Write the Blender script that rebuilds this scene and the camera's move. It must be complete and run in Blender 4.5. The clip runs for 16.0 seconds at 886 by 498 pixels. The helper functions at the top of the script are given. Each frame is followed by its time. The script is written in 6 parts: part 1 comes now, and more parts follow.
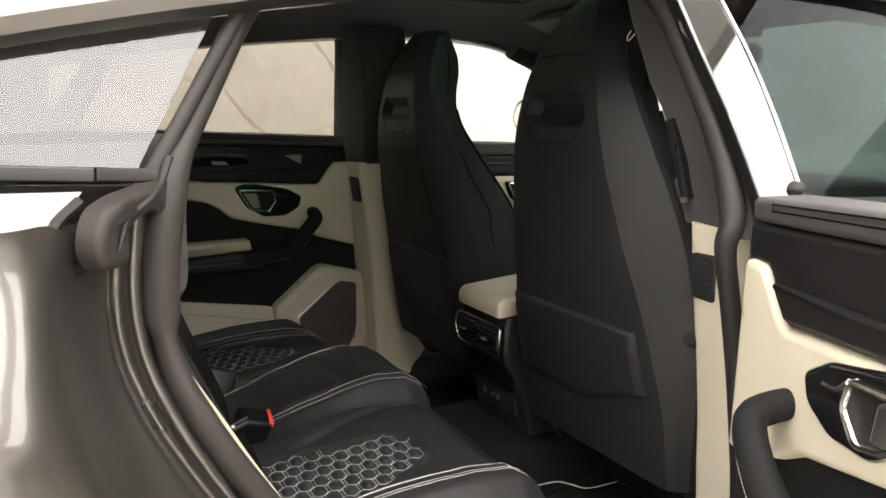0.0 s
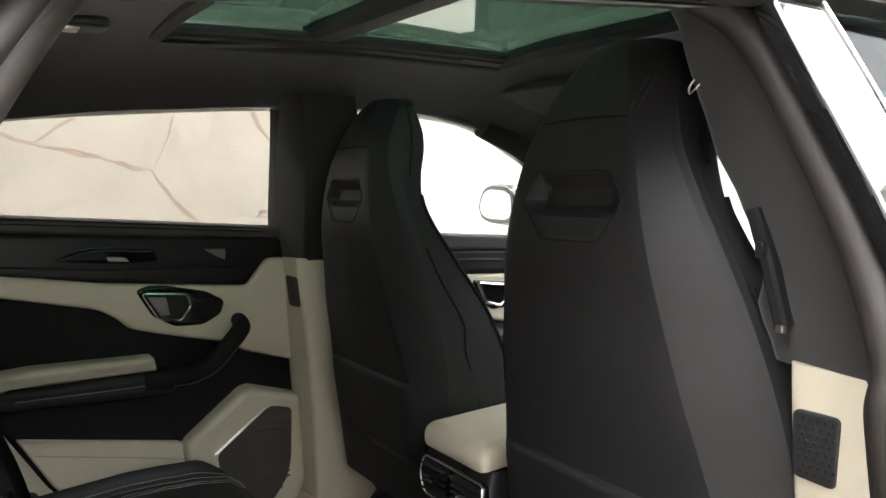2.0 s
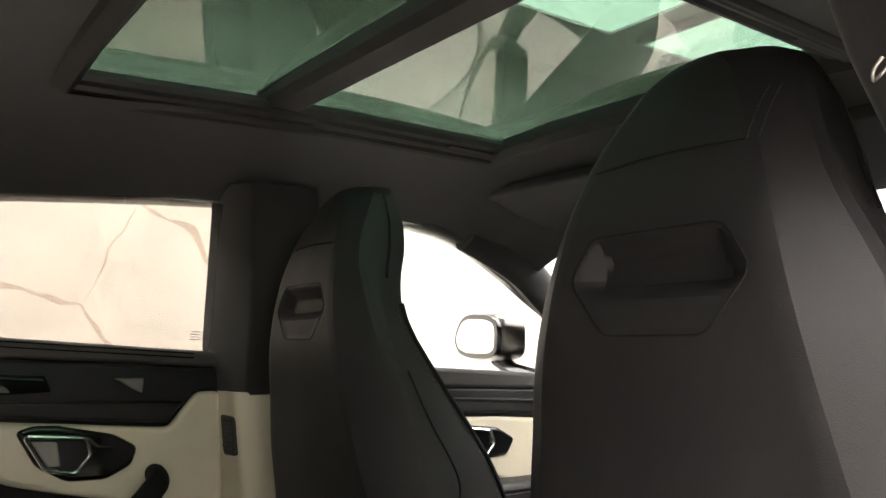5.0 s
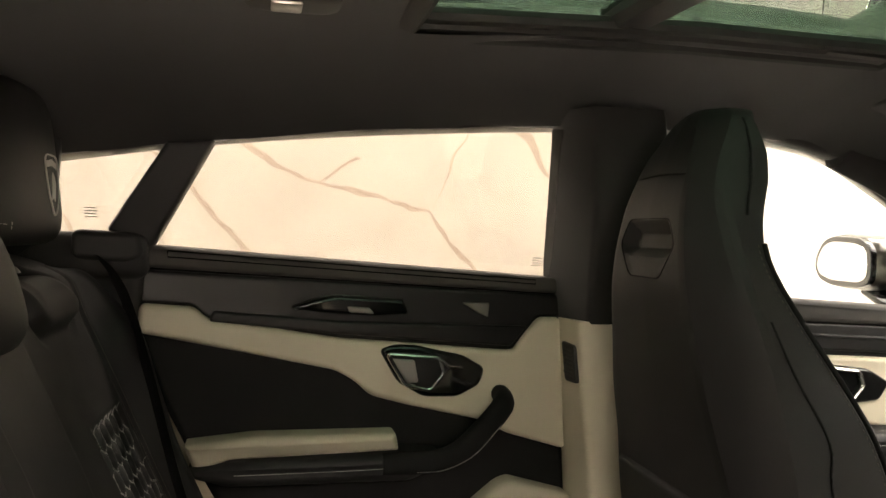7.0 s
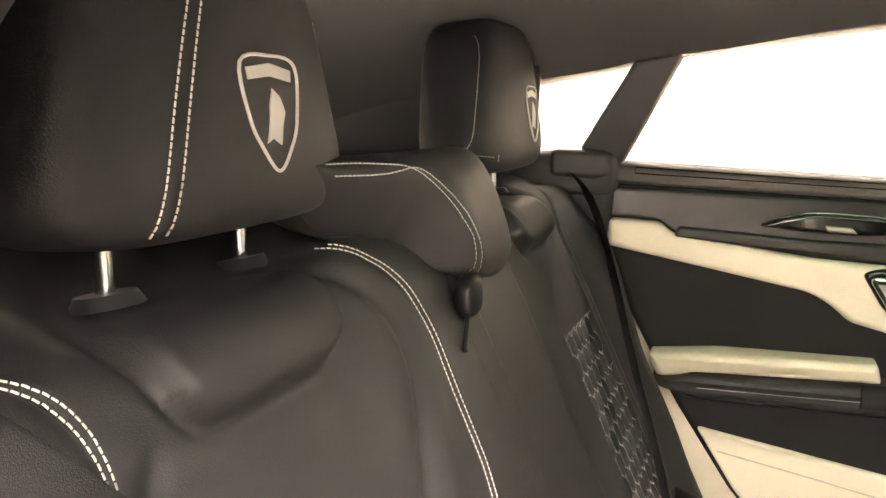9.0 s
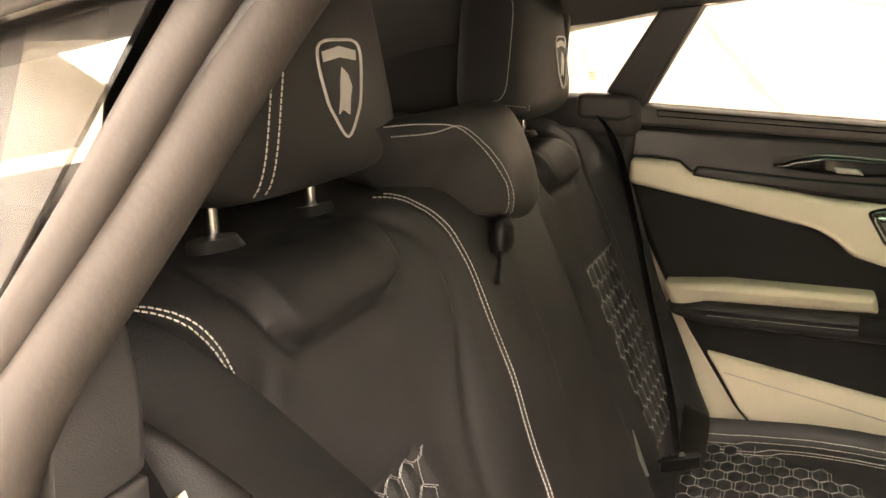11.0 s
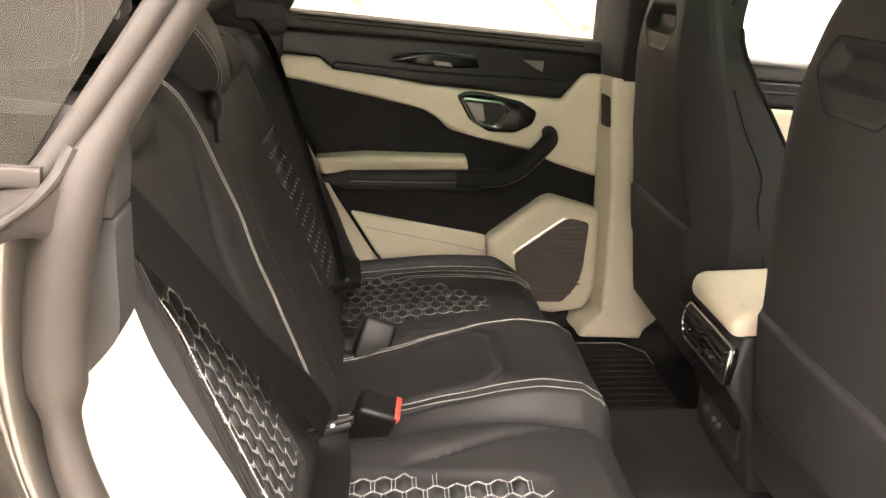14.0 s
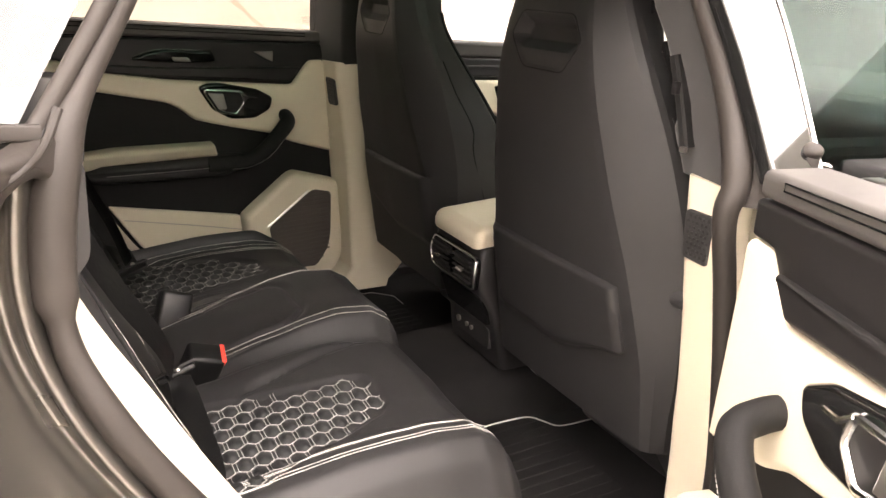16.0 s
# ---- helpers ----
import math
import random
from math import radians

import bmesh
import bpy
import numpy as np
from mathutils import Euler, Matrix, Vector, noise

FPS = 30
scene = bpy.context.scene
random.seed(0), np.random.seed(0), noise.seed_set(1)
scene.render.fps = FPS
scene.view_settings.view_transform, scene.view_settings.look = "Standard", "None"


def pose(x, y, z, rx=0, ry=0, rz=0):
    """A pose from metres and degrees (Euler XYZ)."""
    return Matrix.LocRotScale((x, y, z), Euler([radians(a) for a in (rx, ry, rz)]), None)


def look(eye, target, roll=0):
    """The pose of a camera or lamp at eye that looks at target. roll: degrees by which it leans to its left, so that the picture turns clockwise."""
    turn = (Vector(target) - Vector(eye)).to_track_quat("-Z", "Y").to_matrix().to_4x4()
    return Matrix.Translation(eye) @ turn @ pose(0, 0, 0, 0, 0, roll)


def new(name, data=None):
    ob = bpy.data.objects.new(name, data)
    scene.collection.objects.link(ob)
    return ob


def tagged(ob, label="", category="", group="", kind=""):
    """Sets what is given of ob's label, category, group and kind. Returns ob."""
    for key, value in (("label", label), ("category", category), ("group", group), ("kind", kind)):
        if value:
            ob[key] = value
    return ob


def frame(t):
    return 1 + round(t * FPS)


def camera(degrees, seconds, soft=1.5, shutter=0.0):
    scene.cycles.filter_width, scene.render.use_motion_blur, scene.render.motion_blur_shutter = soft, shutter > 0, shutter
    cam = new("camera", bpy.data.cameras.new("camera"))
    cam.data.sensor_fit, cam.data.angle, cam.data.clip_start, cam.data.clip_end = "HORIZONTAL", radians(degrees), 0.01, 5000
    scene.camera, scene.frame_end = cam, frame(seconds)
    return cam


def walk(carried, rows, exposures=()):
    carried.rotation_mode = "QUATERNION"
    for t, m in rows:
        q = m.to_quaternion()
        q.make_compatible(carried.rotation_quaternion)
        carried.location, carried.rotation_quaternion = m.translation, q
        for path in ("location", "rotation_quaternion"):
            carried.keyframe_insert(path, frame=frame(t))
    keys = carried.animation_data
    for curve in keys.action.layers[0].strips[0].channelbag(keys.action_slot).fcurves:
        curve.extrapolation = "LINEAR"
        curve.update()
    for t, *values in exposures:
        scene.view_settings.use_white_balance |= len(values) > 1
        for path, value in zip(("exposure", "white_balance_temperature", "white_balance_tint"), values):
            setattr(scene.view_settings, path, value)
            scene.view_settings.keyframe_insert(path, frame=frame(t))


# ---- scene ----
cam = camera(57.7, 16.0)
PATH = [
    (0, (-0.473, -1.547, 1.303), (0.477, 0.171, 0.917), -0.7),
    (0.5, (-0.453, -1.455, 1.305), (0.563, 0.23, 0.947), -0.6),
    (1, (-0.364, -1.36, 1.29), (0.659, 0.331, 0.981), -0.0),
    (1.5, (-0.304, -1.271, 1.294), (0.721, 0.428, 1.042), -0.1),
    (2, (-0.281, -1.146, 1.285), (0.798, 0.53, 1.115), 0.0),
    (2.5, (-0.26, -1.047, 1.278), (0.898, 0.582, 1.199), 0.1),
    (3, (-0.225, -0.971, 1.255), (0.974, 0.629, 1.279), 0.7),
    (3.5, (-0.181, -0.898, 1.227), (1.014, 0.701, 1.348), 1.0),
    (3.7, (-0.179, -0.877, 1.219), (1.027, 0.711, 1.374), 0.9),
    (5.8, (-0.083, -0.791, 1.207), (1.005, 0.873, 1.431), 0.7),
    (6, (-0.077, -0.781, 1.223), (0.945, 0.929, 1.4), 0.6),
    (6.5, (-0.094, -0.748, 1.243), (0.702, 1.086, 1.298), 0.8),
    (7, (-0.119, -0.741, 1.27), (0.33, 1.207, 1.211), 1.5),
    (7.5, (-0.119, -0.735, 1.287), (-0.099, 1.259, 1.122), 1.4),
    (8, (-0.118, -0.738, 1.296), (-0.491, 1.21, 1.039), -0.1),
    (8.5, (-0.11, -0.74, 1.306), (-0.732, 1.137, 1.006), -1.9),
    (11, (-0.072, -0.859, 1.365), (-0.801, 0.927, 0.836), -1.0),
    (11.5, (-0.067, -0.901, 1.367), (-0.67, 0.909, 0.767), -0.3),
    (12, (-0.062, -0.968, 1.359), (-0.521, 0.872, 0.725), 1.0),
    (12.5, (-0.066, -1.046, 1.367), (-0.368, 0.818, 0.708), 2.9),
    (13, (-0.097, -1.106, 1.378), (-0.246, 0.771, 0.705), 3.4),
    (13.5, (-0.107, -1.155, 1.377), (-0.089, 0.722, 0.688), 3.3),
    (14, (-0.142, -1.205, 1.369), (0.08, 0.654, 0.666), 2.9),
    (14.5, (-0.194, -1.26, 1.367), (0.224, 0.561, 0.654), 2.6),
    (15, (-0.235, -1.312, 1.367), (0.37, 0.457, 0.656), 2.6),
    (15.5, (-0.292, -1.379, 1.367), (0.478, 0.331, 0.674), 2.8),
    (16, (-0.364, -1.431, 1.365), (0.564, 0.208, 0.692), 1.8),
]
EXPOSURES = [(0, -0.23, 6500, 11), (1, -0.01, 6300, 10.5), (1.5, -0.02, 6200, 10), (2.5, 0.44, 6100, 11.5), (3, 0.56, 6100, 12), (3.7, 0.55, 6300, 13), (6, 0.38, 6900, 16), (7, 0.45, 7400, 16), (7.5, 1.0, 7600, 17), (8, 1.75, 7900, 18), (8.5, 2.68, 7400, 19), (11, 1.75, 8200, 19), (12, 1.7, 8200, 19), (13, 1.64, 7700, 18), (14.5, 1.45, 7300, 18), (15.2, 1.30, 7200, 18.5), (16, 0.85, 7100, 19)]
walk(cam, [(t, look(eye, target, roll)) for t, eye, target, roll in PATH], EXPOSURES)

# ---- light: luminous ceiling panels (x, y, half width, half depth) and their strength
LAMP = 9.0
# (-3.3, -2.0) and (3.3, 0.5) are fill, added to brighten seat backs and bench
LIGHTS = [(0.15, -2.7, 1.8, 2.1), (3.62, -2.7, 0.95, 2.1), (-3.3, -2.0, 1.5, 1.2), (-3.9, 2.0, 0.95, 0.45), (-1.75, 2.0, 0.95, 0.45), (0.4, 2.0, 0.95, 0.45), (2.55, 2.0, 0.95, 0.45), (4.7, 2.0, 0.95, 0.45), (3.3, 0.5, 1.1, 0.85)]
from mathutils import geometry

# ---------------------------------------------------------------- world and lamps
world = bpy.data.worlds.new("showroom_world")
scene.world = world
world.use_nodes = True
world.node_tree.nodes["Background"].inputs[0].default_value = (1.0, 0.96, 0.9, 1)
world.node_tree.nodes["Background"].inputs[1].default_value = 0.05


# ---------------------------------------------------------------- materials
def mat_new(name):
    m = bpy.data.materials.new(name)
    m.use_nodes = True
    n = m.node_tree.nodes
    return m, n, m.node_tree.links, n["Principled BSDF"]


def surface(name, rgb, rough, metal=0.0, grain=400.0, bump=0.15, vary=0.15, coat=0.0, spec=0.5, patch=9.0, sheen=0.0, cells=False, rvary=0.08, dist=0.0006):
    """A surface with fine relief, a slow change of tone and of gloss."""
    m, n, l, b = mat_new(name)
    tc = n.new("ShaderNodeTexCoord")
    big = n.new("ShaderNodeTexNoise")
    big.inputs["Scale"].default_value, big.inputs["Detail"].default_value = patch, 5
    l.new(tc.outputs["Object"], big.inputs["Vector"])
    fine = n.new("ShaderNodeTexVoronoi" if cells else "ShaderNodeTexNoise")
    fine.inputs["Scale"].default_value = grain
    l.new(tc.outputs["Object"], fine.inputs["Vector"])
    mix = n.new("ShaderNodeMix")
    mix.data_type = "RGBA"
    mix.inputs[6].default_value = (*[c * (1 - vary) for c in rgb], 1)
    mix.inputs[7].default_value = (*[min(1, c * (1 + vary)) for c in rgb], 1)
    l.new(big.outputs[0], mix.inputs[0])
    l.new(mix.outputs[2], b.inputs["Base Color"])
    rr = n.new("ShaderNodeMapRange")
    rr.inputs[3].default_value, rr.inputs[4].default_value = max(0.02, rough - rvary), min(1, rough + rvary)
    l.new(big.outputs[0], rr.inputs[0])
    l.new(rr.outputs[0], b.inputs["Roughness"])
    bp = n.new("ShaderNodeBump")
    bp.inputs["Strength"].default_value, bp.inputs["Distance"].default_value = bump, dist
    l.new(fine.outputs[0], bp.inputs["Height"])
    l.new(bp.outputs[0], b.inputs["Normal"])
    b.inputs["Metallic"].default_value = metal
    b.inputs["Specular IOR Level"].default_value = spec
    b.inputs["Coat Weight"].default_value = coat
    b.inputs["Coat Roughness"].default_value = 0.04
    b.inputs["Sheen Weight"].default_value = sheen
    return m


def glass(name, tint, gloss=1.0, base=0.04):
    """Window glass: tinted passage with the mirror of its face by Fresnel."""
    m, n, l, b = mat_new(name)
    n.remove(b)
    out = n["Material Output"]
    tr, gl, lw, pw, fr, mx = (n.new(k) for k in ("ShaderNodeBsdfTransparent", "ShaderNodeBsdfGlossy", "ShaderNodeLayerWeight", "ShaderNodeMath", "ShaderNodeMath", "ShaderNodeMixShader"))
    tr.inputs[0].default_value = (*tint, 1)
    gl.inputs["Roughness"].default_value = 0.01
    gl.inputs[0].default_value = (gloss, gloss, gloss, 1)
    pw.operation, fr.operation = "POWER", "MULTIPLY_ADD"
    pw.inputs[1].default_value, fr.inputs[1].default_value, fr.inputs[2].default_value = 5.0, 1 - base, base
    l.new(lw.outputs["Facing"], pw.inputs[0])
    l.new(pw.outputs[0], fr.inputs[0])
    l.new(fr.outputs[0], mx.inputs[0])
    l.new(tr.outputs[0], mx.inputs[1])
    l.new(gl.outputs[0], mx.inputs[2])
    l.new(mx.outputs[0], out.inputs[0])
    return m


def glow(name, rgb, strength):
    m, n, l, b = mat_new(name)
    b.inputs["Base Color"].default_value = (*rgb, 1)
    b.inputs["Emission Color"].default_value = (*rgb, 1)
    b.inputs["Emission Strength"].default_value = strength
    return m


def marble_material():
    m, n, l, b = mat_new("cream_marble")
    tc = n.new("ShaderNodeTexCoord")
    warp = n.new("ShaderNodeTexNoise")
    warp.inputs["Scale"].default_value, warp.inputs["Detail"].default_value, warp.inputs["Distortion"].default_value = 0.9, 8, 1.2
    l.new(tc.outputs["Object"], warp.inputs["Vector"])
    ramp = n.new("ShaderNodeValToRGB")
    e = ramp.color_ramp.elements
    e[0].position, e[0].color = 0.470, (0.86, 0.81, 0.73, 1)
    e[1].position, e[1].color = 0.530, (0.86, 0.81, 0.73, 1)
    v = ramp.color_ramp.elements.new(0.5)
    v.color = (0.80, 0.745, 0.665, 1)
    l.new(warp.outputs[0], ramp.inputs[0])
    cloud = n.new("ShaderNodeTexNoise")
    cloud.inputs["Scale"].default_value, cloud.inputs["Detail"].default_value = 2.5, 6
    l.new(tc.outputs["Object"], cloud.inputs["Vector"])
    mix = n.new("ShaderNodeMix")
    mix.data_type, mix.blend_type = "RGBA", "MULTIPLY"
    mix.inputs[0].default_value = 0.35
    l.new(ramp.outputs[0], mix.inputs[6])
    l.new(cloud.outputs[0], mix.inputs[7])
    l.new(mix.outputs[2], b.inputs["Base Color"])
    b.inputs["Roughness"].default_value = 0.3
    return m


LEATHER = surface("black_leather", (0.0225, 0.0215, 0.0215), 0.52, spec=0.32, grain=900, bump=0.25, cells=True, vary=0.2)
LEATHER_SOFT = surface("soft_black_leather", (0.0125, 0.012, 0.0118), 0.75, spec=0.2, grain=700, bump=0.3, cells=True, vary=0.25)
PERFORATED = surface("perforated_leather", (0.017, 0.017, 0.017), 0.6, grain=420, bump=0.8, cells=True, vary=0.2)
SUEDE = surface("black_suede", (0.029, 0.027, 0.0255), 0.95, grain=650, bump=0.5, vary=0.25, sheen=0.25, spec=0.2)
CREAM = surface("cream_leather", (0.66, 0.59, 0.455), 0.48, grain=800, bump=0.25, cells=True, vary=0.05)
PLASTIC = surface("black_plastic", (0.022, 0.021, 0.021), 0.5, grain=1200, bump=0.3, vary=0.2)
DARKGREY = surface("dark_grey_trim", (0.0187, 0.0175, 0.0168), 0.6, grain=1400, bump=0.15, cells=True, vary=0.2)
# like DARKGREY, with the bright light on the door tops put into the colour
SILL_LIT = surface("lit_grey_door_top", (0.058, 0.053, 0.049), 0.6, grain=1400, bump=0.15, cells=True, vary=0.15)
PIANO = surface("piano_black", (0.008, 0.008, 0.008), 0.08, bump=0.0, vary=0.2, coat=0.6, rvary=0.03)
APPLIQUE = surface("pillar_gloss_black", (0.01, 0.01, 0.01), 0.04, bump=0.0, vary=0.1, coat=1.0, spec=1.0, rvary=0.02)
CARBON = surface("dark_gloss_trim", (0.014, 0.013, 0.013), 0.42, spec=0.35, bump=0.05, vary=0.3, coat=0.06, rvary=0.05)
RUBBER = surface("seal_rubber", (0.0206, 0.0168, 0.0142), 0.6, spec=0.36, grain=300, bump=0.25, vary=0.25)
CHROME = surface("bright_chrome", (0.82, 0.81, 0.79), 0.2, metal=1.0, bump=0.0, vary=0.05)
SATIN = surface("satin_metal", (0.55, 0.53, 0.50), 0.3, metal=1.0, bump=0.05, vary=0.08)
CARPET = surface("black_carpet", (0.020, 0.019, 0.0185), 1.0, grain=500, bump=1.0, vary=0.4, spec=0.1, dist=0.002)
THREAD = surface("white_thread", (0.72, 0.69, 0.63), 0.7, grain=3000, bump=0.3, vary=0.08)
THREAD_GREY = surface("grey_thread", (0.42, 0.41, 0.39), 0.7, grain=3000, bump=0.3, vary=0.08)
WEB = surface("belt_webbing", (0.0042, 0.0041, 0.0041), 0.52, spec=0.22, grain=1500, bump=0.6, vary=0.15)
BUCKLE = surface("buckle_plastic", (0.007, 0.007, 0.007), 0.42, spec=0.3, grain=1200, bump=0.2, vary=0.15)
PAINT = surface("grey_metallic_paint", (0.105, 0.096, 0.084), 0.30, metal=0.8, grain=2500, bump=0.02, vary=0.08, coat=1.0)
RED = surface("red_button", (0.75, 0.06, 0.04), 0.4, bump=0.0, vary=0.05)
GRILLE = surface("speaker_cloth", (0.085, 0.072, 0.062), 0.7, grain=700, bump=0.9, cells=True, vary=0.2)
SILVER_THREAD = surface("silver_thread", (0.60, 0.58, 0.54), 0.5, grain=2500, bump=0.5, vary=0.1)
MIRROR = surface("mirror_glass", (0.9, 0.9, 0.88), 0.02, metal=1.0, bump=0.0, vary=0.02, rvary=0.01)
GLASS_CLEAR = glass("clear_glass", (0.94, 0.96, 0.95))
GLASS_FRONT = glass("tinted_front_glass", (0.30, 0.37, 0.36), 0.3, 0.02)
GLASS_QUARTER = glass("coated_quarter_glass", (0.45, 0.44, 0.42), base=0.06)
GLASS_PRIVACY = glass("privacy_glass", (0.66, 0.65, 0.62))
GLASS_ROOF = glass("green_roof_glass", (0.205, 0.275, 0.23))
MARBLE = marble_material()
VEIN = surface("marble_vein", (0.54, 0.465, 0.38), 0.35, grain=60, bump=0.0, vary=0.35, patch=14)
WALLPAINT = surface("white_wall_paint", (0.80, 0.785, 0.75), 0.7, grain=200, bump=0.1, vary=0.04, patch=2)
CEILPAINT = surface("ceiling_paint", (0.72, 0.71, 0.68), 0.8, grain=200, bump=0.1, vary=0.05, patch=2)
TILE = surface("floor_tile", (0.55, 0.52, 0.47), 0.18, grain=60, bump=0.03, vary=0.08, patch=3)
LAMPFACE = glow("lamp_diffuser", (1.0, 0.985, 0.975), LAMP)
FACADE = surface("dark_facade_glass", (0.016, 0.024, 0.027), 0.06, bump=0.0, vary=0.3, patch=1.5, rvary=0.03)
CABLE = surface("white_cable", (0.70, 0.68, 0.62), 0.5, bump=0.0, vary=0.05)
LABEL = surface("etched_mark", (0.42, 0.38, 0.33), 0.6, bump=0.0, vary=0.05)


# ---------------------------------------------------------------- mesh helpers
def finish(name, bm, material, sharp=35):
    bmesh.ops.recalc_face_normals(bm, faces=bm.faces[:])
    me = bpy.data.meshes.new(name)
    bm.to_mesh(me)
    bm.free()
    me.polygons.foreach_set("use_smooth", [True] * len(me.polygons))
    me.set_sharp_from_angle(angle=radians(sharp))
    for poly in me.polygons:
        if poly.loop_total > 6:
            for k in poly.loop_indices:
                me.edges[me.loops[k].edge_index].use_edge_sharp = True
    me.materials.append(material)
    return me


def part(name, bm, material, parent, label="", sharp=35):
    """One mesh under a thing or a part, drawn in the world's own places."""
    ob = new(name, finish(name, bm, material, sharp))
    ob.parent = parent
    ob.matrix_parent_inverse = parent.matrix_basis.inverted() if parent.parent is None else Matrix.Identity(4)
    if label:
        tagged(ob, label)
    return ob


def thing(name, at, label, category, group="", kind=""):
    ob = new(name)
    ob.empty_display_size = 0.05
    ob.matrix_basis = Matrix.Translation(at)
    return tagged(ob, label, category, group, kind)


def solid(name, bm, material, label, category, group="", kind="", sharp=35):
    return tagged(new(name, finish(name, bm, material, sharp)), label, category, group, kind)


def catmull(pts, n=8, closed=False):
    p = [Vector(q) for q in pts]
    out = []
    m = len(p)
    for i in range(m if closed else m - 1):
        a, b = p[i], p[(i + 1) % m]
        z = p[i - 1] if (i or closed) else a + (a - b)
        c = p[(i + 2) % m] if (i + 2 < m or closed) else b + (b - a)
        for k in range(n):
            t = k / n
            out.append(0.5 * ((2 * a) + (b - z) * t + (2 * z - 5 * a + 4 * b - c) * t * t + (3 * a - z - 3 * b + c) * t ** 3))
    if not closed:
        out.append(p[-1])
    return out


def skin(bm, rings, closed=True, caps=True):
    vs = [[bm.verts.new(p) for p in r] for r in rings]
    k = len(vs[0])
    for a, b in zip(vs, vs[1:]):
        for i in range(k if closed else k - 1):
            j = (i + 1) % k
            bm.faces.new((a[i], a[j], b[j], b[i]))
    if caps:
        bm.faces.new(vs[0])
        bm.faces.new(vs[-1][::-1])
    return vs


def sweep(bm, path, profile, up=(0, 0, 1), closed=False, grow=None):
    """Carries a profile of (across, up) along a path."""
    path = [Vector(p) for p in path]
    rings = []
    m = len(path)
    for i, p in enumerate(path):
        t = (path[(i + 1) % m] - path[i - 1]) if closed else (path[min(i + 1, m - 1)] - path[max(i - 1, 0)])
        t.normalize()
        u = Vector(up(p) if callable(up) else up)
        s = t.cross(u)
        s = s.normalized() if s.length > 1e-6 else Vector((1, 0, 0))
        w = s.cross(t)
        g = grow(i / max(1, m - 1)) if grow else 1
        rings.append([p + s * a * g + w * b * g for a, b in profile])
    if closed:
        rings.append(rings[0])
        vs = skin(bm, rings, True, False)
        bmesh.ops.remove_doubles(bm, verts=bm.verts[:], dist=1e-6)
        return vs
    return skin(bm, rings)


def disc(r, n=10, squash=1.0):
    return [(r * math.cos(2 * math.pi * i / n), r * squash * math.sin(2 * math.pi * i / n)) for i in range(n)]


def tube(path, r, n=10, up=(0, 0, 1), closed=False, squash=1.0, grow=None):
    bm = bmesh.new()
    sweep(bm, path, disc(r, n, squash), up, closed, grow)
    return bm


def fillet(pts, r, seg=4):
    """Rounds the corners of a flat outline."""
    out = []
    m = len(pts)
    rr = r if isinstance(r, (list, tuple)) else [r] * m
    for i in range(m):
        p, a, b = Vector(pts[i]), Vector(pts[i - 1]), Vector(pts[(i + 1) % m])
        q = min(rr[i], 0.45 * (a - p).length, 0.45 * (b - p).length)
        if q < 1e-5:
            out.append(tuple(p))
            continue
        s, e = p + (a - p).normalized() * q, p + (b - p).normalized() * q
        for k in range(seg + 1):
            t = k / seg
            out.append(tuple((1 - t) ** 2 * s + 2 * t * (1 - t) * p + t * t * e))
    return out


def inset(pts, d):
    area = sum(pts[i - 1][0] * pts[i][1] - pts[i][0] * pts[i - 1][1] for i in range(len(pts)))
    sg = 1 if area > 0 else -1
    out = []
    for i in range(len(pts)):
        p = Vector(pts[i])
        e1, e2 = (p - Vector(pts[i - 1])), (Vector(pts[(i + 1) % len(pts)]) - p)
        e1, e2 = e1.normalized(), e2.normalized()
        n1, n2 = Vector((-e1.y, e1.x)) * sg, Vector((-e2.y, e2.x)) * sg
        b = n1 + n2
        b = b / max(0.4, b.length_squared / 2) if b.length > 1e-6 else n1
        out.append(tuple(p + b * d))
    # where a tight corner would turn over itself, draw its points together
    m = len(out)
    for _ in range(8):
        for i in range(m):
            j = (i + 1) % m
            if (out[j][0] - out[i][0]) * (pts[j][0] - pts[i][0]) + (out[j][1] - out[i][1]) * (pts[j][1] - pts[i][1]) < 0:
                out[i] = out[j] = ((out[i][0] + out[j][0]) / 2, (out[i][1] + out[j][1]) / 2)
    return out


def plate(pts, h0, h1, bev, place, bm=None, steps=3):
    """A flat-topped piece with a rounded rim over an outline; place(u, v, h) lays it into the world."""
    bm = bm or bmesh.new()
    rings = [[place(u, v, h0) for u, v in pts]]
    for k in range(steps + 1):
        a = math.pi / 2 * k / steps
        q = inset(pts, bev * (1 - math.cos(a)))
        rings.append([place(u, v, h1 - bev * (1 - math.sin(a))) for u, v in q])
    q = inset(q, min(0.0012, bev))
    rings.append([place(u, v, h1) for u, v in q])
    vs = skin(bm, rings, caps=False)
    bm.faces.new(vs[0])
    # the flat top, cut into triangles
    for f in geometry.tessellate_polygon([[Vector((u, v, 0)) for u, v in pts]]):
        bm.faces.new([vs[-1][k] for k in f])
    bmesh.ops.remove_doubles(bm, verts=bm.verts[:], dist=1e-5)
    return bm


def box(bm, lo, hi):
    return bmesh.ops.create_cube(bm, size=1, matrix=Matrix.Translation([(a + b) / 2 for a, b in zip(lo, hi)]) @ Matrix.Diagonal([b - a for a, b in zip(lo, hi)] + [1]))


def soft_box(lo, hi, bev, seg=3):
    bm = bmesh.new()
    box(bm, lo, hi)
    bmesh.ops.bevel(bm, geom=bm.edges[:], offset=bev, segments=seg, profile=0.5, affect="EDGES")
    return bm


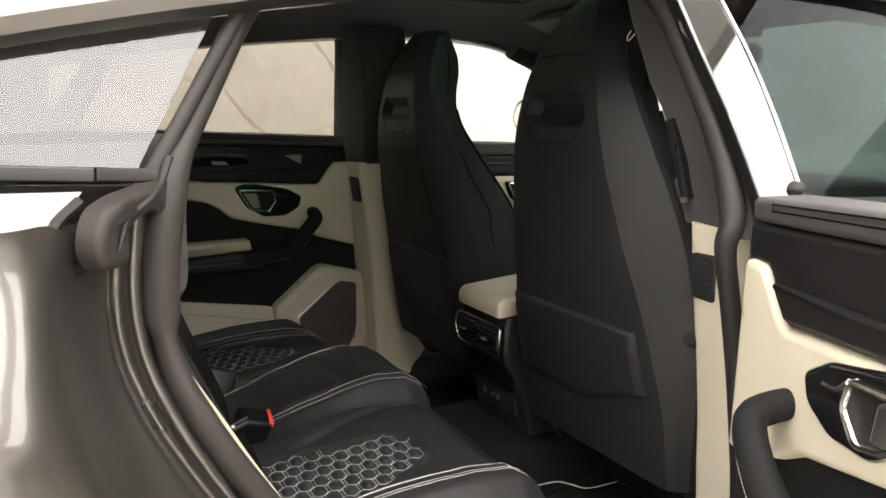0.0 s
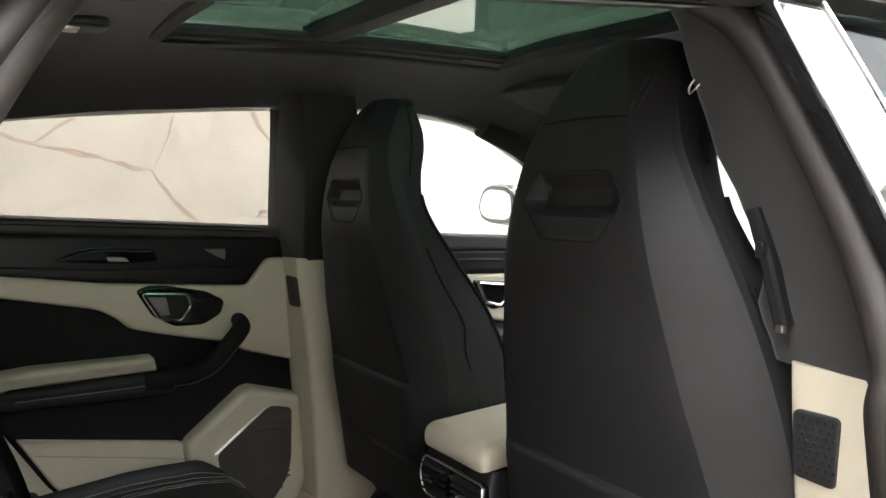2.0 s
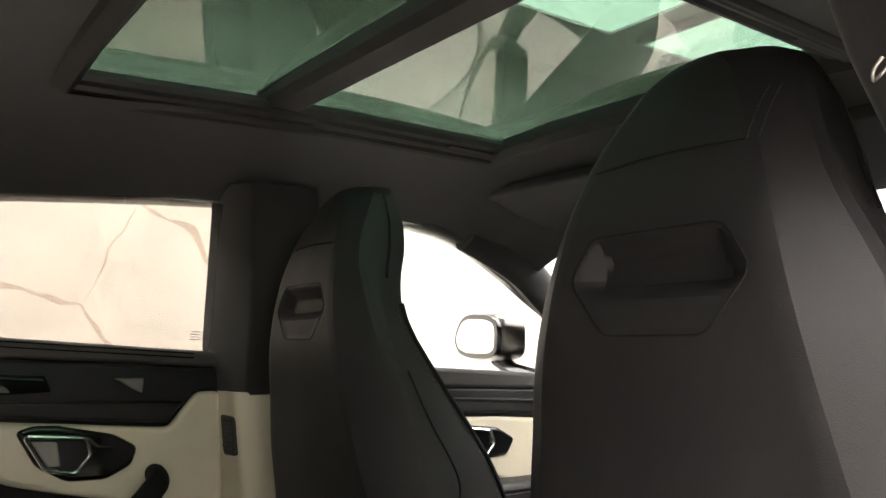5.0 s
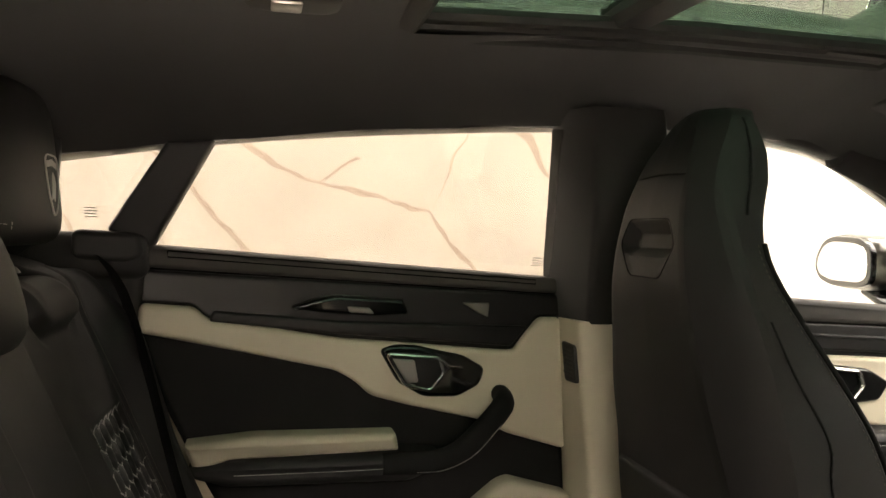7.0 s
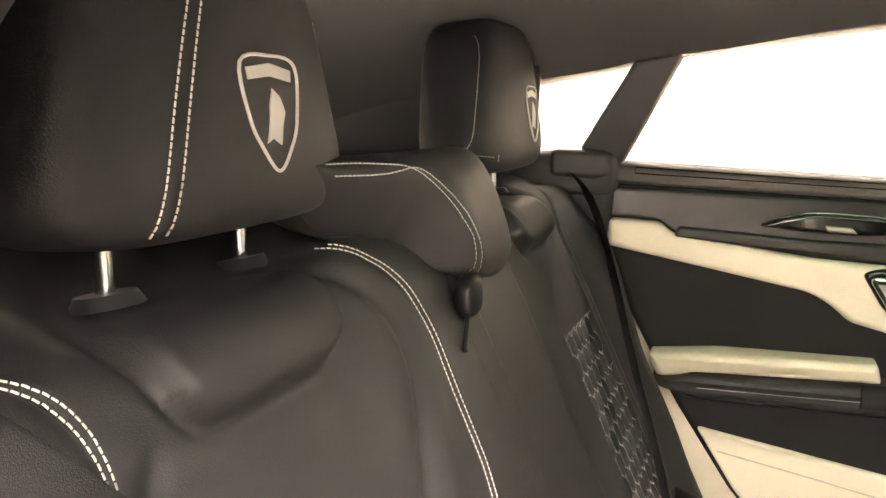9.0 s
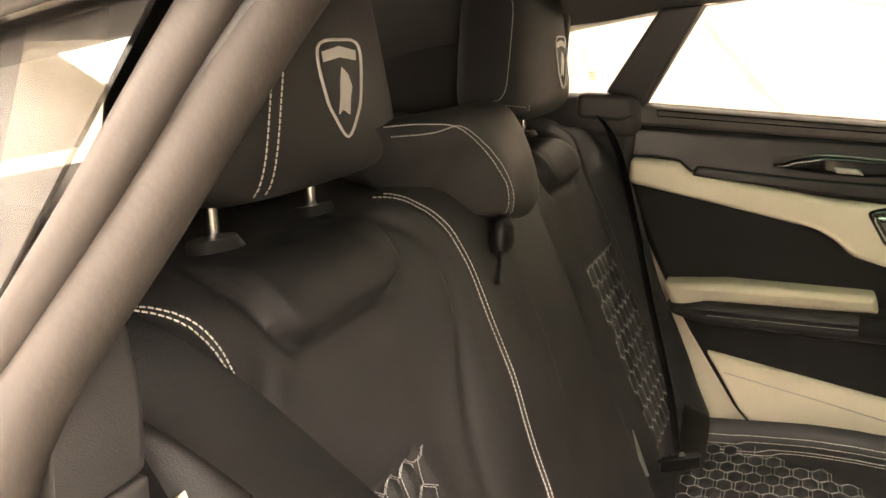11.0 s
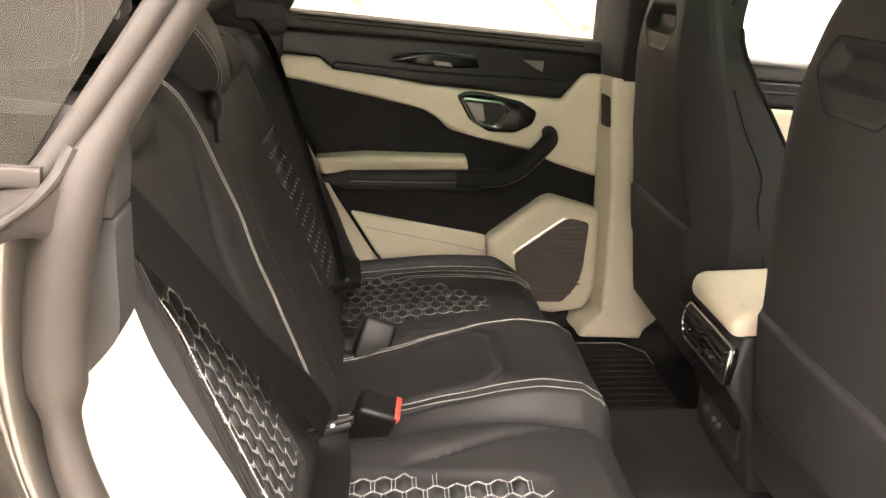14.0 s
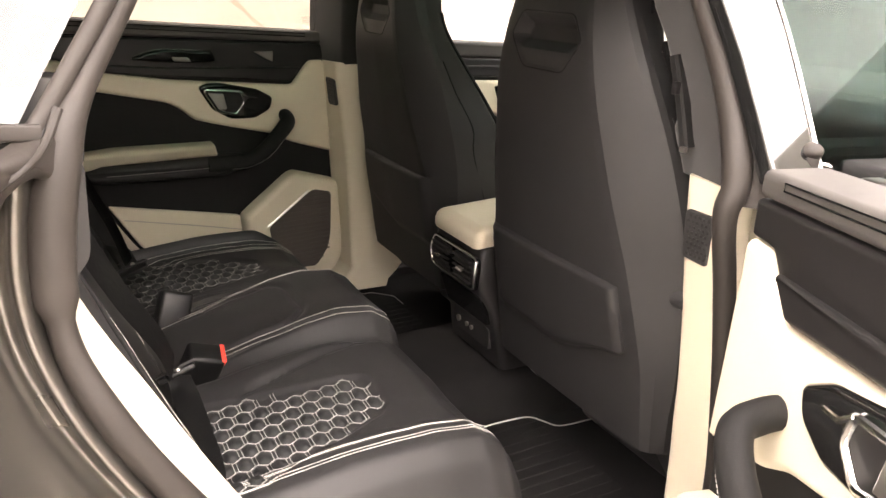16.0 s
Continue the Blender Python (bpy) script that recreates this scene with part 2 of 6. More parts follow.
def stitches(bm, path, gap=0.0050, length=0.0040, r=0.00062, lift=(0, 0, 1)):
    """A row of short raised threads along a path."""
    path = [Vector(p) for p in path]
    left = 0.0
    up = Vector(lift).normalized()
    for a, b in zip(path, path[1:]):
        d = (b - a).length
        if d < 1e-7:
            continue
        t = (b - a) / d
        s = t.cross(up).normalized() * r
        w = s.cross(t).normalized() * r
        while left < d:
            p, q = a + t * left, a + t * (left + length)
            e = t * length * 0.18
            vs = [bm.verts.new(v) for v in (p - s, p + s, q + s, q - s, p - s * 0.7 + e + w, p + s * 0.7 + e + w, q + s * 0.7 - e + w, q - s * 0.7 - e + w)]
            for f in ((4, 5, 6, 7), (0, 1, 5, 4), (1, 2, 6, 5), (2, 3, 7, 6), (3, 0, 4, 7)):
                bm.faces.new([vs[i] for i in f])
            left += gap
        left -= d
    return bm


def step(a, b, x):
    t = min(1, max(0, (x - a) / (b - a)))
    return t * t * (3 - 2 * t)


def curve(keys, x):
    """Straight runs through (x, value) keys."""
    if x <= keys[0][0]:
        return keys[0][1]
    for (a, u), (b, v) in zip(keys, keys[1:]):
        if x <= b:
            t = (x - a) / (b - a)
            t = t * t * (3 - 2 * t) * 0.5 + t * 0.5
            return u + (v - u) * t
    return keys[-1][1]


def sheet(nu, nv, place, thick=None, skip=None):
    """A grid of faces over u, v in 0..1; thick(u, v) gives the place of its back, where it has one."""
    bm = bmesh.new()
    g = [[bm.verts.new(place(i / nu, j / nv)) for j in range(nv + 1)] for i in range(nu + 1)]
    gone = lambda i, j: skip and skip((i + 0.5) / nu, (j + 0.5) / nv)
    for i in range(nu):
        for j in range(nv):
            if not gone(i, j):
                bm.faces.new((g[i][j], g[i + 1][j], g[i + 1][j + 1], g[i][j + 1]))
    if thick:
        b = [[bm.verts.new(thick(i / nu, j / nv)) for j in range(nv + 1)] for i in range(nu + 1)]
        for i in range(nu):
            for j in range(nv):
                if not gone(i, j):
                    bm.faces.new((b[i][j + 1], b[i + 1][j + 1], b[i + 1][j], b[i][j]))
        for i in range(nu):
            for j in (0, nv):
                bm.faces.new((g[i][j], g[i + 1][j], b[i + 1][j], b[i][j]))
        for j in range(nv):
            for i in (0, nu):
                bm.faces.new((g[i][j], g[i][j + 1], b[i][j + 1], b[i][j]))
    loose = [v for v in bm.verts if not v.link_faces]
    bmesh.ops.delete(bm, geom=loose, context="VERTS")
    return bm


def rounded_block(bm, c, half, e=3.5, n=20, rows=12, tilt=0.0, lean=(0, 0, 0), taper=0.0, bulge=0.0):
    """A soft block: rounded in every direction; lean moves its top."""
    rings = []
    for i in range(rows + 1):
        a = -math.pi / 2 + math.pi * i / rows
        zz = math.copysign(abs(math.sin(a)) ** (2 / e), math.sin(a))
        rr = max(0.02, abs(math.cos(a)) ** (2 / e))
        ring = []
        for k in range(n):
            b = 2 * math.pi * k / n
            x = math.copysign(abs(math.cos(b)) ** (2 / e), math.cos(b)) * half[0] * rr
            y = math.copysign(abs(math.sin(b)) ** (2 / e), math.sin(b)) * half[1] * rr * (1 - taper * zz)
            p = Vector((x + bulge * (1 - (y / half[1]) ** 2), y, zz * half[2]))
            p = Matrix.Rotation(tilt, 3, "Y") @ p
            ring.append(p + Vector(c) + Vector(lean) * zz)
        rings.append(ring)
    skin(bm, rings)
    return bm


# ---------------------------------------------------------------- showroom
ROOM = (-5.2, 6.2, -5.2, 3.14, 0.10, 3.10)
bm = bmesh.new()
box(bm, (ROOM[0] - 0.2, ROOM[2] - 0.2, -0.02), (ROOM[1] + 0.2, ROOM[3] + 0.4, 0.095))
floor = solid("floor", bm, TILE, "polished pale stone tile floor of a showroom", "floor", kind="structure")
for nm, lo, hi in (
    ("wall_south", (ROOM[0], ROOM[2] - 0.2, 0.1), (ROOM[1], ROOM[2], ROOM[5])),
    ("wall_west", (ROOM[0] - 0.2, ROOM[2] - 0.2, 0.1), (ROOM[0], ROOM[3] + 0.24, ROOM[5])),
    ("wall_east", (ROOM[1], ROOM[2] - 0.2, 0.1), (ROOM[1] + 0.2, ROOM[3] + 0.24, ROOM[5])),
    ("wall_north", (ROOM[0], ROOM[3] + 0.024, 0.1), (ROOM[1], ROOM[3] + 0.24, ROOM[5])),
):
    bm = bmesh.new()
    box(bm, lo, hi)
    w = solid(nm, bm, WALLPAINT, "plain white painted showroom wall", "wall", kind="structure")
    if nm == "wall_north":
        north = w
bm = bmesh.new()
box(bm, (ROOM[0] - 0.2, ROOM[2] - 0.2, ROOM[5]), (ROOM[1] + 0.2, ROOM[3] + 0.24, ROOM[5] + 0.15))
solid("ceiling", bm, CEILPAINT, "plain pale painted showroom ceiling", "ceiling", kind="structure")


# dark panes assumed at the showroom front, to darken the view through the door glass
for a, e in ((-5.1, -3.4), (-3.35, -1.65), (-1.6, 0.1)):
    solid("window_front", soft_box((ROOM[1] - 0.05, a, 0.12), (ROOM[1] - 0.004, e, 3.04), 0.004, 1), FACADE, "dark teal pane assumed at the showroom front to darken the view", "window", kind="structure")


def ceiling_light(x, y, w, d):
    top = thing("ceiling_light", (x, y, ROOM[5]), "large flat white luminous panel, one of the ceiling lights and added fills", "lamp", "ceiling panels")
    bm = bmesh.new()
    for lo, hi in (((-w, -d), (w, -d + 0.03)), ((-w, d - 0.03), (w, d)), ((-w, -d + 0.03), (-w + 0.03, d - 0.03)), ((w - 0.03, -d + 0.03), (w, d - 0.03))):
        box(bm, (x + lo[0], y + lo[1], ROOM[5] - 0.06), (x + hi[0], y + hi[1], ROOM[5] - 0.001))
    part("frame", bm, SATIN, top)
    bm = bmesh.new()
    box(bm, (x - w + 0.03, y - d + 0.03, ROOM[5] - 0.045), (x + w - 0.03, y + d - 0.03, ROOM[5] - 0.02))
    part("diffuser", bm, LAMPFACE, top, "glowing white diffuser")


for px, py, pw, pd in LIGHTS:
    ceiling_light(px, py, pw, pd)


def marble_wall():
    xs = [-4.2, -2.6, -1.0, 1.9, 3.5, 5.1]
    for a, b in zip(xs, xs[1:]):
        bm = soft_box((a + 0.002, ROOM[3], 0.1), (b - 0.002, ROOM[3] + 0.024, 2.05), 0.002, 1)
        part("marble_slab", bm, MARBLE, north, "cream marble slab with brown-grey veins")
    veins = (
        (((-0.75, 1.95), (-0.42, 1.76), (-0.2, 1.635), (-0.01, 1.515), (0.2, 1.45), (0.45, 1.40), (0.62, 1.345), (0.71, 1.337)), 0.020),
        (((0.71, 1.337), (0.78, 1.22), (0.86, 1.12), (0.97, 1.03), (1.1, 0.9)), 0.014),
        (((0.71, 1.337), (0.77, 1.46), (0.82, 1.62), (0.87, 1.69), (0.95, 1.85)), 0.007),
        (((0.16, 1.46), (0.23, 1.51), (0.31, 1.57), (0.36, 1.58)), 0.009),
        (((-0.62, 1.60), (-0.43, 1.42), (-0.3, 1.27), (-0.17, 1.12), (-0.01, 0.96), (0.1, 0.8)), 0.022),
        (((0.93, 1.83), (1.08, 1.76), (1.2, 1.72), (1.28, 1.58), (1.36, 1.47), (1.5, 1.2)), 0.022),
        (((-0.98, 1.3), (-0.93, 1.2), (-0.86, 1.05), (-0.9, 0.9)), 0.008),
        (((1.5, 1.8), (1.7, 1.6), (1.86, 1.3)), 0.01),
    )
    for pts, w in veins:
        p = catmull([(x, 0, z) for x, z in pts], 10)
        bm = bmesh.new()
        row = []
        for i, q in enumerate(p):
            t = (p[min(i + 1, len(p) - 1)] - p[max(i - 1, 0)]).normalized()
            s = Vector((-t.z, 0, t.x))
            g = w * (0.62 + 0.75 * noise.noise((q.x * 7, w * 90, q.z * 7))) * min(1, 0.3 + 4 * i / len(p), 0.25 + 4 * (len(p) - 1 - i) / len(p))
            j = 0.012 * noise.noise((q.x * 14, 3.3, q.z * 14))
            c = Vector((q.x, ROOM[3] - 0.0015, q.z)) + s * j
            row.append((bm.verts.new(c + s * g), bm.verts.new(c - s * g)))
        for a, b in zip(row, row[1:]):
            bm.faces.new((a[0], b[0], b[1], a[1]))
        part("vein", bm, VEIN, north)


marble_wall()


# ---------------------------------------------------------------- car: shared shape of the sides
def door_y(x):
    return 0.735 - 0.12 * (0.45 - x)


BELT = lambda x: 1.177 + (0.445 - x) * 0.0705
RAIL_Z = [(-1.1, 1.22), (-0.6, 1.325), (-0.39, 1.368), (-0.19, 1.397), (0.1, 1.431), (0.4, 1.451), (0.7, 1.458), (0.9, 1.448), (1.08, 1.395), (1.2, 1.338), (1.45, 1.19)]
RAIL_Y = [(-1.1, 0.52), (-0.6, 0.565), (-0.39, 0.588), (-0.19, 0.598), (0.1, 0.603), (0.4, 0.610), (0.7, 0.618), (0.9, 0.628), (1.2, 0.664), (1.45, 0.71)]
MID_Z = [(-1.1, 1.34), (-0.6, 1.455), (-0.2, 1.515), (0.08, 1.545), (0.4, 1.566), (0.82, 1.560), (1.0, 1.530), (1.15, 1.480), (1.3, 1.42)]


def roof_z(x, y, off=0.0):
    r, m = curve(RAIL_Z, x), curve(MID_Z, x)
    k = min(1, abs(y) / curve(RAIL_Y, x))
    return r + (m - r) * (1 - k ** 3.2) + off


# roof lining with the opening for the glass roof
XA, XB = -1.0, 1.20
SUN = (0.075, 0.845, 0.335)


def lining(u, v, off=0.0):
    x = XA + (XB - XA) * u
    y = (2 * v - 1) * curve(RAIL_Y, x)
    return (x, y, roof_z(x, y, off))


def in_sun(u, v):
    x, y, _ = lining(u, v)
    return SUN[0] < x < SUN[1] and abs(y) < SUN[2]


solid("ceiling", sheet(110, 72, lining, skip=in_sun), SUEDE, "black suede roof lining of the car cabin", "roof lining", kind="structure")
def in_skin(u, v):
    x, y, _ = lining(u, v)
    return SUN[0] - 0.06 < x < SUN[1] + 0.10 and abs(y) < 0.44


solid("car_roof", sheet(60, 40, lambda u, v: lining(u, v, 0.045), skip=in_skin), PAINT, "grey metallic painted outer skin of the car roof", "car roof", kind="structure")


# glass roof: two panes, a cross bar and stepped rails
sunroof = thing("glass_roof", (0.46, 0, 1.57), "dark green tinted panoramic glass roof in a black frame", "sunroof")


def pane_z(x, y):
    return 1.590 - 0.022 * (y / 0.44) ** 2 - 0.020 * ((x - 0.5) / 0.5) ** 2


for xa, xb in ((-0.005, 0.388), (0.392, 0.965)):
    over = lambda u, v, off=0.0: (xa + (xb - xa) * u, 0.91 * (v - 0.5), pane_z(xa + (xb - xa) * u, 0.91 * (v - 0.5)) + off)
    part("pane", sheet(14, 24, over, lambda u, v: over(u, v, 0.004)), GLASS_ROOF, sunroof, "green tinted glass pane")
bm = bmesh.new()
prof = [(-0.034, 0.020), (-0.036, 0.0), (-0.026, -0.012), (0.020, -0.012), (0.030, -0.004), (0.034, 0.016)]
sweep(bm, [(0.390, -0.345, 1.566), (0.390, 0, 1.566), (0.390, 0.345, 1.566)], prof)
part("cross_bar", bm, DARKGREY, sunroof)
for s in (1, -1):
    for k, (yy, zz, w, h) in enumerate(((0.322, 1.566, 0.014, 0.012), (0.345, 1.558, 0.011, 0.010), (0.366, 1.549, 0.012, 0.010))):
        part("side_rail", tube([(0.06, s * yy, zz + roof_z(0.06, 0.33) - 1.543), (0.3, s * yy, zz + roof_z(0.3, 0.33) - 1.552), (0.5, s * yy, zz + roof_z(0.5, 0.33) - 1.552), (0.7, s * yy, zz + roof_z(0.7, 0.33) - 1.552), (0.86, s * yy, zz + roof_z(0.86, 0.33) - 1.546)], w, 8, squash=h / w), PLASTIC if k % 2 else DARKGREY, sunroof)
for xx, zz in ((0.068, 1.553), (0.852, 1.562)):
    bm = bmesh.new()
    sweep(bm, [(xx, -0.37, zz - 0.012), (xx, -0.2, zz), (xx, 0.2, zz), (xx, 0.37, zz - 0.012)], [(-0.024, 0.018), (-0.026, -0.002), (-0.012, -0.016), (0.012, -0.016), (0.026, -0.002), (0.024, 0.018)])
    part("end_rail", bm, DARKGREY, sunroof)


# ---------------------------------------------------------------- doors
def far_map(u, v, h):
    return Vector((u, door_y(u) - h, v))


HINGE, OPENED = Vector((0.50, -0.885, 0)), radians(72.8)


def near_map(u, v, h):
    p = far_map(u, v, h)
    p = Vector((p.x, -p.y, p.z)) - HINGE
    c, s = math.cos(OPENED), math.sin(OPENED)
    return Vector((c * p.x - s * p.y, s * p.x + c * p.y, p.z)) + HINGE + Vector((-0.005, 0.003, 0))


def door_path(m, pts, n=8):
    return [m(*p) for p in catmull(pts, n)]


def rear_door(m, label, out):
    """The rear door with its lining, seen from inside; m lays its own (along, up, inward) into the world, out points to the street."""
    d = thing("rear_door", m(0.1, 0.45, 0), label, "car door", "rear doors")
    edge = [(0.452, 1.155), (0.47, 0.92), (0.482, 0.75), (0.496, 0.52), (0.470, 0.475), (0.32, 0.462), (0.1, 0.50), (-0.02, 0.565), (-0.09, 0.64), (-0.19, 0.805), (-0.27, 0.965), (-0.312, 1.09), (-0.30, 1.212)]
    part("panel", plate(fillet(edge, 0.02), -0.13, 0.0, 0.012, m), LEATHER_SOFT, d, "black leather covered door lining")
    # outer skin
    part("outer_skin", plate(fillet([(0.50, 1.15), (0.52, 0.75), (0.53, 0.45), (0.45, 0.40), (0.1, 0.42), (-0.06, 0.53), (-0.2, 0.72), (-0.33, 1.0), (-0.34, 1.2)], 0.02), -0.155, -0.132, 0.008, m), PAINT, d, "grey metallic painted outer skin")
    # top sill under the glass, with its inlaid groove
    top = [(-0.300, BELT(-0.300) - 0.004), (0.452, BELT(0.452) - 0.004), (0.452, BELT(0.452) - 0.034), (-0.300, BELT(-0.300) - 0.040)]
    part("window_sill", plate(fillet(top, 0.008), -0.06, 0.012, 0.010, m), SILL_LIT, d, "dark grey soft door top, drawn lighter as lit")
    g = [(-0.262, BELT(-0.262) - 0.010), (0.40, BELT(0.40) - 0.010), (0.40, BELT(0.40) - 0.018), (-0.262, BELT(-0.262) - 0.020), (-0.262, BELT(-0.262) - 0.010)]
    bm = bmesh.new()
    sweep(bm, [m(a, b, 0.0125) for a, b in g], disc(0.0011, 6))
    part("seam", bm, PIANO, d)
    # gloss black upper trim
    upper = [(-0.302, 1.186), (0.456, 1.140), (0.456, 1.098), (0.408, 1.100), (0.357, 1.037), (0.022, 1.069), (-0.200, 1.106), (-0.222, 1.126), (-0.305, 1.133)]
    part("upper_trim", plate(fillet(upper, 0.006), -0.01, 0.010, 0.006, m), CARBON, d, "dark glossy upper trim")
    lower_lip = [(-0.196, 1.100), (0.022, 1.074), (0.352, 1.044), (0.385, 1.082), (0.02, 1.098), (-0.19, 1.118)]
    part("trim_lip", plate(fillet(lower_lip, 0.006), 0.008, 0.018, 0.006, m), CARBON, d)
    # window switch and ledge
    blade = [(-0.065, 1.121), (-0.03, 1.134), (0.02, 1.142), (0.138, 1.134), (0.150, 1.108), (0.08, 1.106), (0.0, 1.112)]
    sw = part("switch_panel", plate(fillet(blade, 0.008), 0.009, 0.022, 0.006, m), PIANO, d, "gloss black switch blade")
    bm = bmesh.new()
    sweep(bm, door_path(m, [(-0.06, 1.124, 0.0215), (-0.02, 1.138, 0.0225), (0.03, 1.143, 0.0225), (0.136, 1.135, 0.0225)]), disc(0.0018, 6))
    part("bright_edge", bm, CHROME, sw)
    part("switch", plate(fillet([(0.035, 1.124), (0.075, 1.121), (0.085, 1.110), (0.040, 1.113)], 0.004), 0.02, 0.027, 0.004, m), SATIN, sw)
    if m is far_map:
        part("vent_blade", plate(fillet([(0.252, 1.128), (0.306, 1.127), (0.304, 1.100), (0.284, 1.108)], 0.003), 0.009, 0.016, 0.003, m), SATIN, d, "small metal inlay")
    # cream upper band with a fillet to the front corner
    band = [(-0.306, 1.131), (-0.219, 1.124), (-0.200, 1.104), (0.022, 1.067), (0.357, 1.035), (0.410, 1.098), (0.456, 1.097), (0.466, 0.95), (0.474, 0.838), (0.348, 0.878), (0.300, 0.905), (0.262, 0.914), (0.150, 0.942), (0.082, 0.962), (0.052, 0.990), (0.018, 1.010), (-0.14, 1.046), (-0.308, 1.083)]
    part("cream_band", plate(fillet(band, 0.012), -0.01, 0.016, 0.010, m), CREAM, d, "cream leather door band")
    # handle
    bez = [(0.094, 1.046), (0.120, 1.054), (0.160, 1.052), (0.255, 1.032), (0.300, 1.006), (0.290, 0.974), (0.246, 0.953), (0.180, 0.956), (0.130, 0.985)]
    bz = part("handle_bezel", plate(fillet(bez, 0.012), 0.0, 0.022, 0.008, m), PIANO, d, "gloss black bezel of the inner handle")
    rec = [(0.112, 1.036), (0.205, 1.027), (0.232, 1.010), (0.213, 0.998), (0.190, 0.972), (0.146, 0.983)]
    part("recess", plate(fillet(rec, 0.006), 0.0215, 0.0235, 0.001, m), CARBON, bz)
    bm = bmesh.new()
    ring = [m(a, b, 0.026) for a, b in fillet([(0.110, 1.038), (0.207, 1.028), (0.216, 0.999), (0.191, 0.970), (0.144, 0.982)], 0.008)]
    sweep(bm, ring, disc(0.0042, 8), up=lambda p: out, closed=True)
    part("handle", bm, CHROME, bz, "chrome inner door handle")
    bm = bmesh.new()
    sweep(bm, [m(0.207, 1.027, 0.026), m(0.225, 1.013, 0.027), m(0.252, 1.009, 0.025)], disc(0.0045, 8), up=lambda p: out, grow=lambda t: 1 - 0.4 * t)
    part("handle_tip", bm, CHROME, bz)
    part("lever", plate(fillet([(0.118, 1.030), (0.160, 1.026), (0.168, 0.985), (0.147, 0.986)], 0.004), 0.022, 0.030, 0.003, m), SATIN, bz, "satin metal lever plate")
    # arm rest shelf, cream top and black pull
    shelf = [(-0.226, 0.866), (-0.150, 0.872), (0.128, 0.868), (0.205, 0.862), (0.222, 0.842), (0.15, 0.815), (-0.16, 0.83), (-0.215, 0.848)]
    part("armrest", plate(fillet(shelf, 0.010), -0.01, 0.062, 0.016, m), LEATHER, d, "black leather arm rest")
    cr = [(-0.231, 0.902), (-0.120, 0.909), (0.126, 0.900), (0.133, 0.868), (-0.160, 0.872), (-0.180, 0.862), (-0.196, 0.856), (-0.216, 0.862)]
    part("armrest_pad", plate(fillet(cr, 0.007), -0.01, 0.050, 0.014, m), CREAM, d, "cream leather arm rest pad")
    bm = stitches(bmesh.new(), [m(*p) for p in catmull([(-0.15, 0.852, 0.0625), (0.05, 0.845, 0.0625), (0.2, 0.842, 0.0625)], 12)], lift=m(0, 0, 1) - m(0, 0, 0))
    part("stitching", bm, THREAD_GREY, d)
    pull = door_path(m, [(0.10, 0.848, 0.050), (0.20, 0.850, 0.058), (0.245, 0.868, 0.066), (0.290, 0.912, 0.074), (0.322, 0.944, 0.066), (0.332, 0.952, 0.036), (0.334, 0.954, 0.0)], 8)
    pl = part("pull_handle", tube(pull, 0.021, 14, up=lambda p: out, squash=0.85), LEATHER_SOFT, d, "black leather wrapped pull handle")
    bm = stitches(bmesh.new(), door_path(m, [(0.16, 0.836, 0.074), (0.21, 0.838, 0.078), (0.262, 0.862, 0.086), (0.305, 0.905, 0.088), (0.330, 0.930, 0.078)], 8), lift=m(0, 0, 1) - m(0, 0, 0))
    part("stitching", bm, THREAD_GREY, pl)
    # lower cream panel and speaker
    low = [(-0.150, 0.762), (0.182, 0.690), (0.24, 0.66), (0.26, 0.50), (0.05, 0.515), (-0.02, 0.575), (-0.084, 0.650)]
    part("lower_panel", plate(fillet(low, 0.008), -0.01, 0.012, 0.006, m), CREAM, d, "cream lower door panel")
    bm = bmesh.new()
    sweep(bm, [m(*p) for p in ((-0.115, 0.722, 0.0125), (0.05, 0.683, 0.0125), (0.2, 0.645, 0.0125))], disc(0.0014, 6))
    part("seam", bm, LABEL, d)
    spk = [(0.190, 0.688), (0.330, 0.790), (0.352, 0.796), (0.482, 0.756), (0.490, 0.640), (0.494, 0.530), (0.468, 0.482), (0.38, 0.474), (0.28, 0.50), (0.20, 0.60)]
    part("speaker_surround", plate(fillet(spk, 0.016), -0.01, 0.048, 0.018, m), CREAM, d, "cream speaker surround")
    gr = [(0.262, 0.650), (0.388, 0.738), (0.405, 0.742), (0.456, 0.728), (0.452, 0.600), (0.440, 0.555), (0.405, 0.510), (0.33, 0.515), (0.275, 0.58)]
    gg = part("speaker_grille", plate(fillet(gr, 0.012), 0.046, 0.0505, 0.002, m), GRILLE, d, "brown-grey speaker grille")
    bm = bmesh.new()
    for k in range(16):
        zz = 0.535 + 0.0125 * k
        a = 0.285 + max(0, (zz - 0.66)) * 1.42 + (0.015 if zz < 0.56 else 0)
        sweep(bm, [m(a, zz, 0.0505), m(0.447 - (0.02 if zz < 0.56 else 0), zz, 0.0505)], disc(0.0022, 5))
    part("rib", bm, GRILLE, gg)
    bm = bmesh.new()
    sweep(bm, [m(*p) for p in ((0.258, 0.653, 0.0495), (0.386, 0.742, 0.0495))], disc(0.0022, 6))
    part("bright_edge", bm, SATIN, gg)
    # frameless glass with its etched mark
    def pane(u, v, h):
        p = m(u, BELT(u) - 0.02 + v, -0.025 + h)
        return p + (-out) * v * (0.30 + 0.26 * (u + 0.29) / 0.74)
    gl = [(-0.29, 0.0), (0.450, 0.0), (0.418, 0.285), (0.2, 0.270), (-0.02, 0.238), (-0.205, 0.190)]
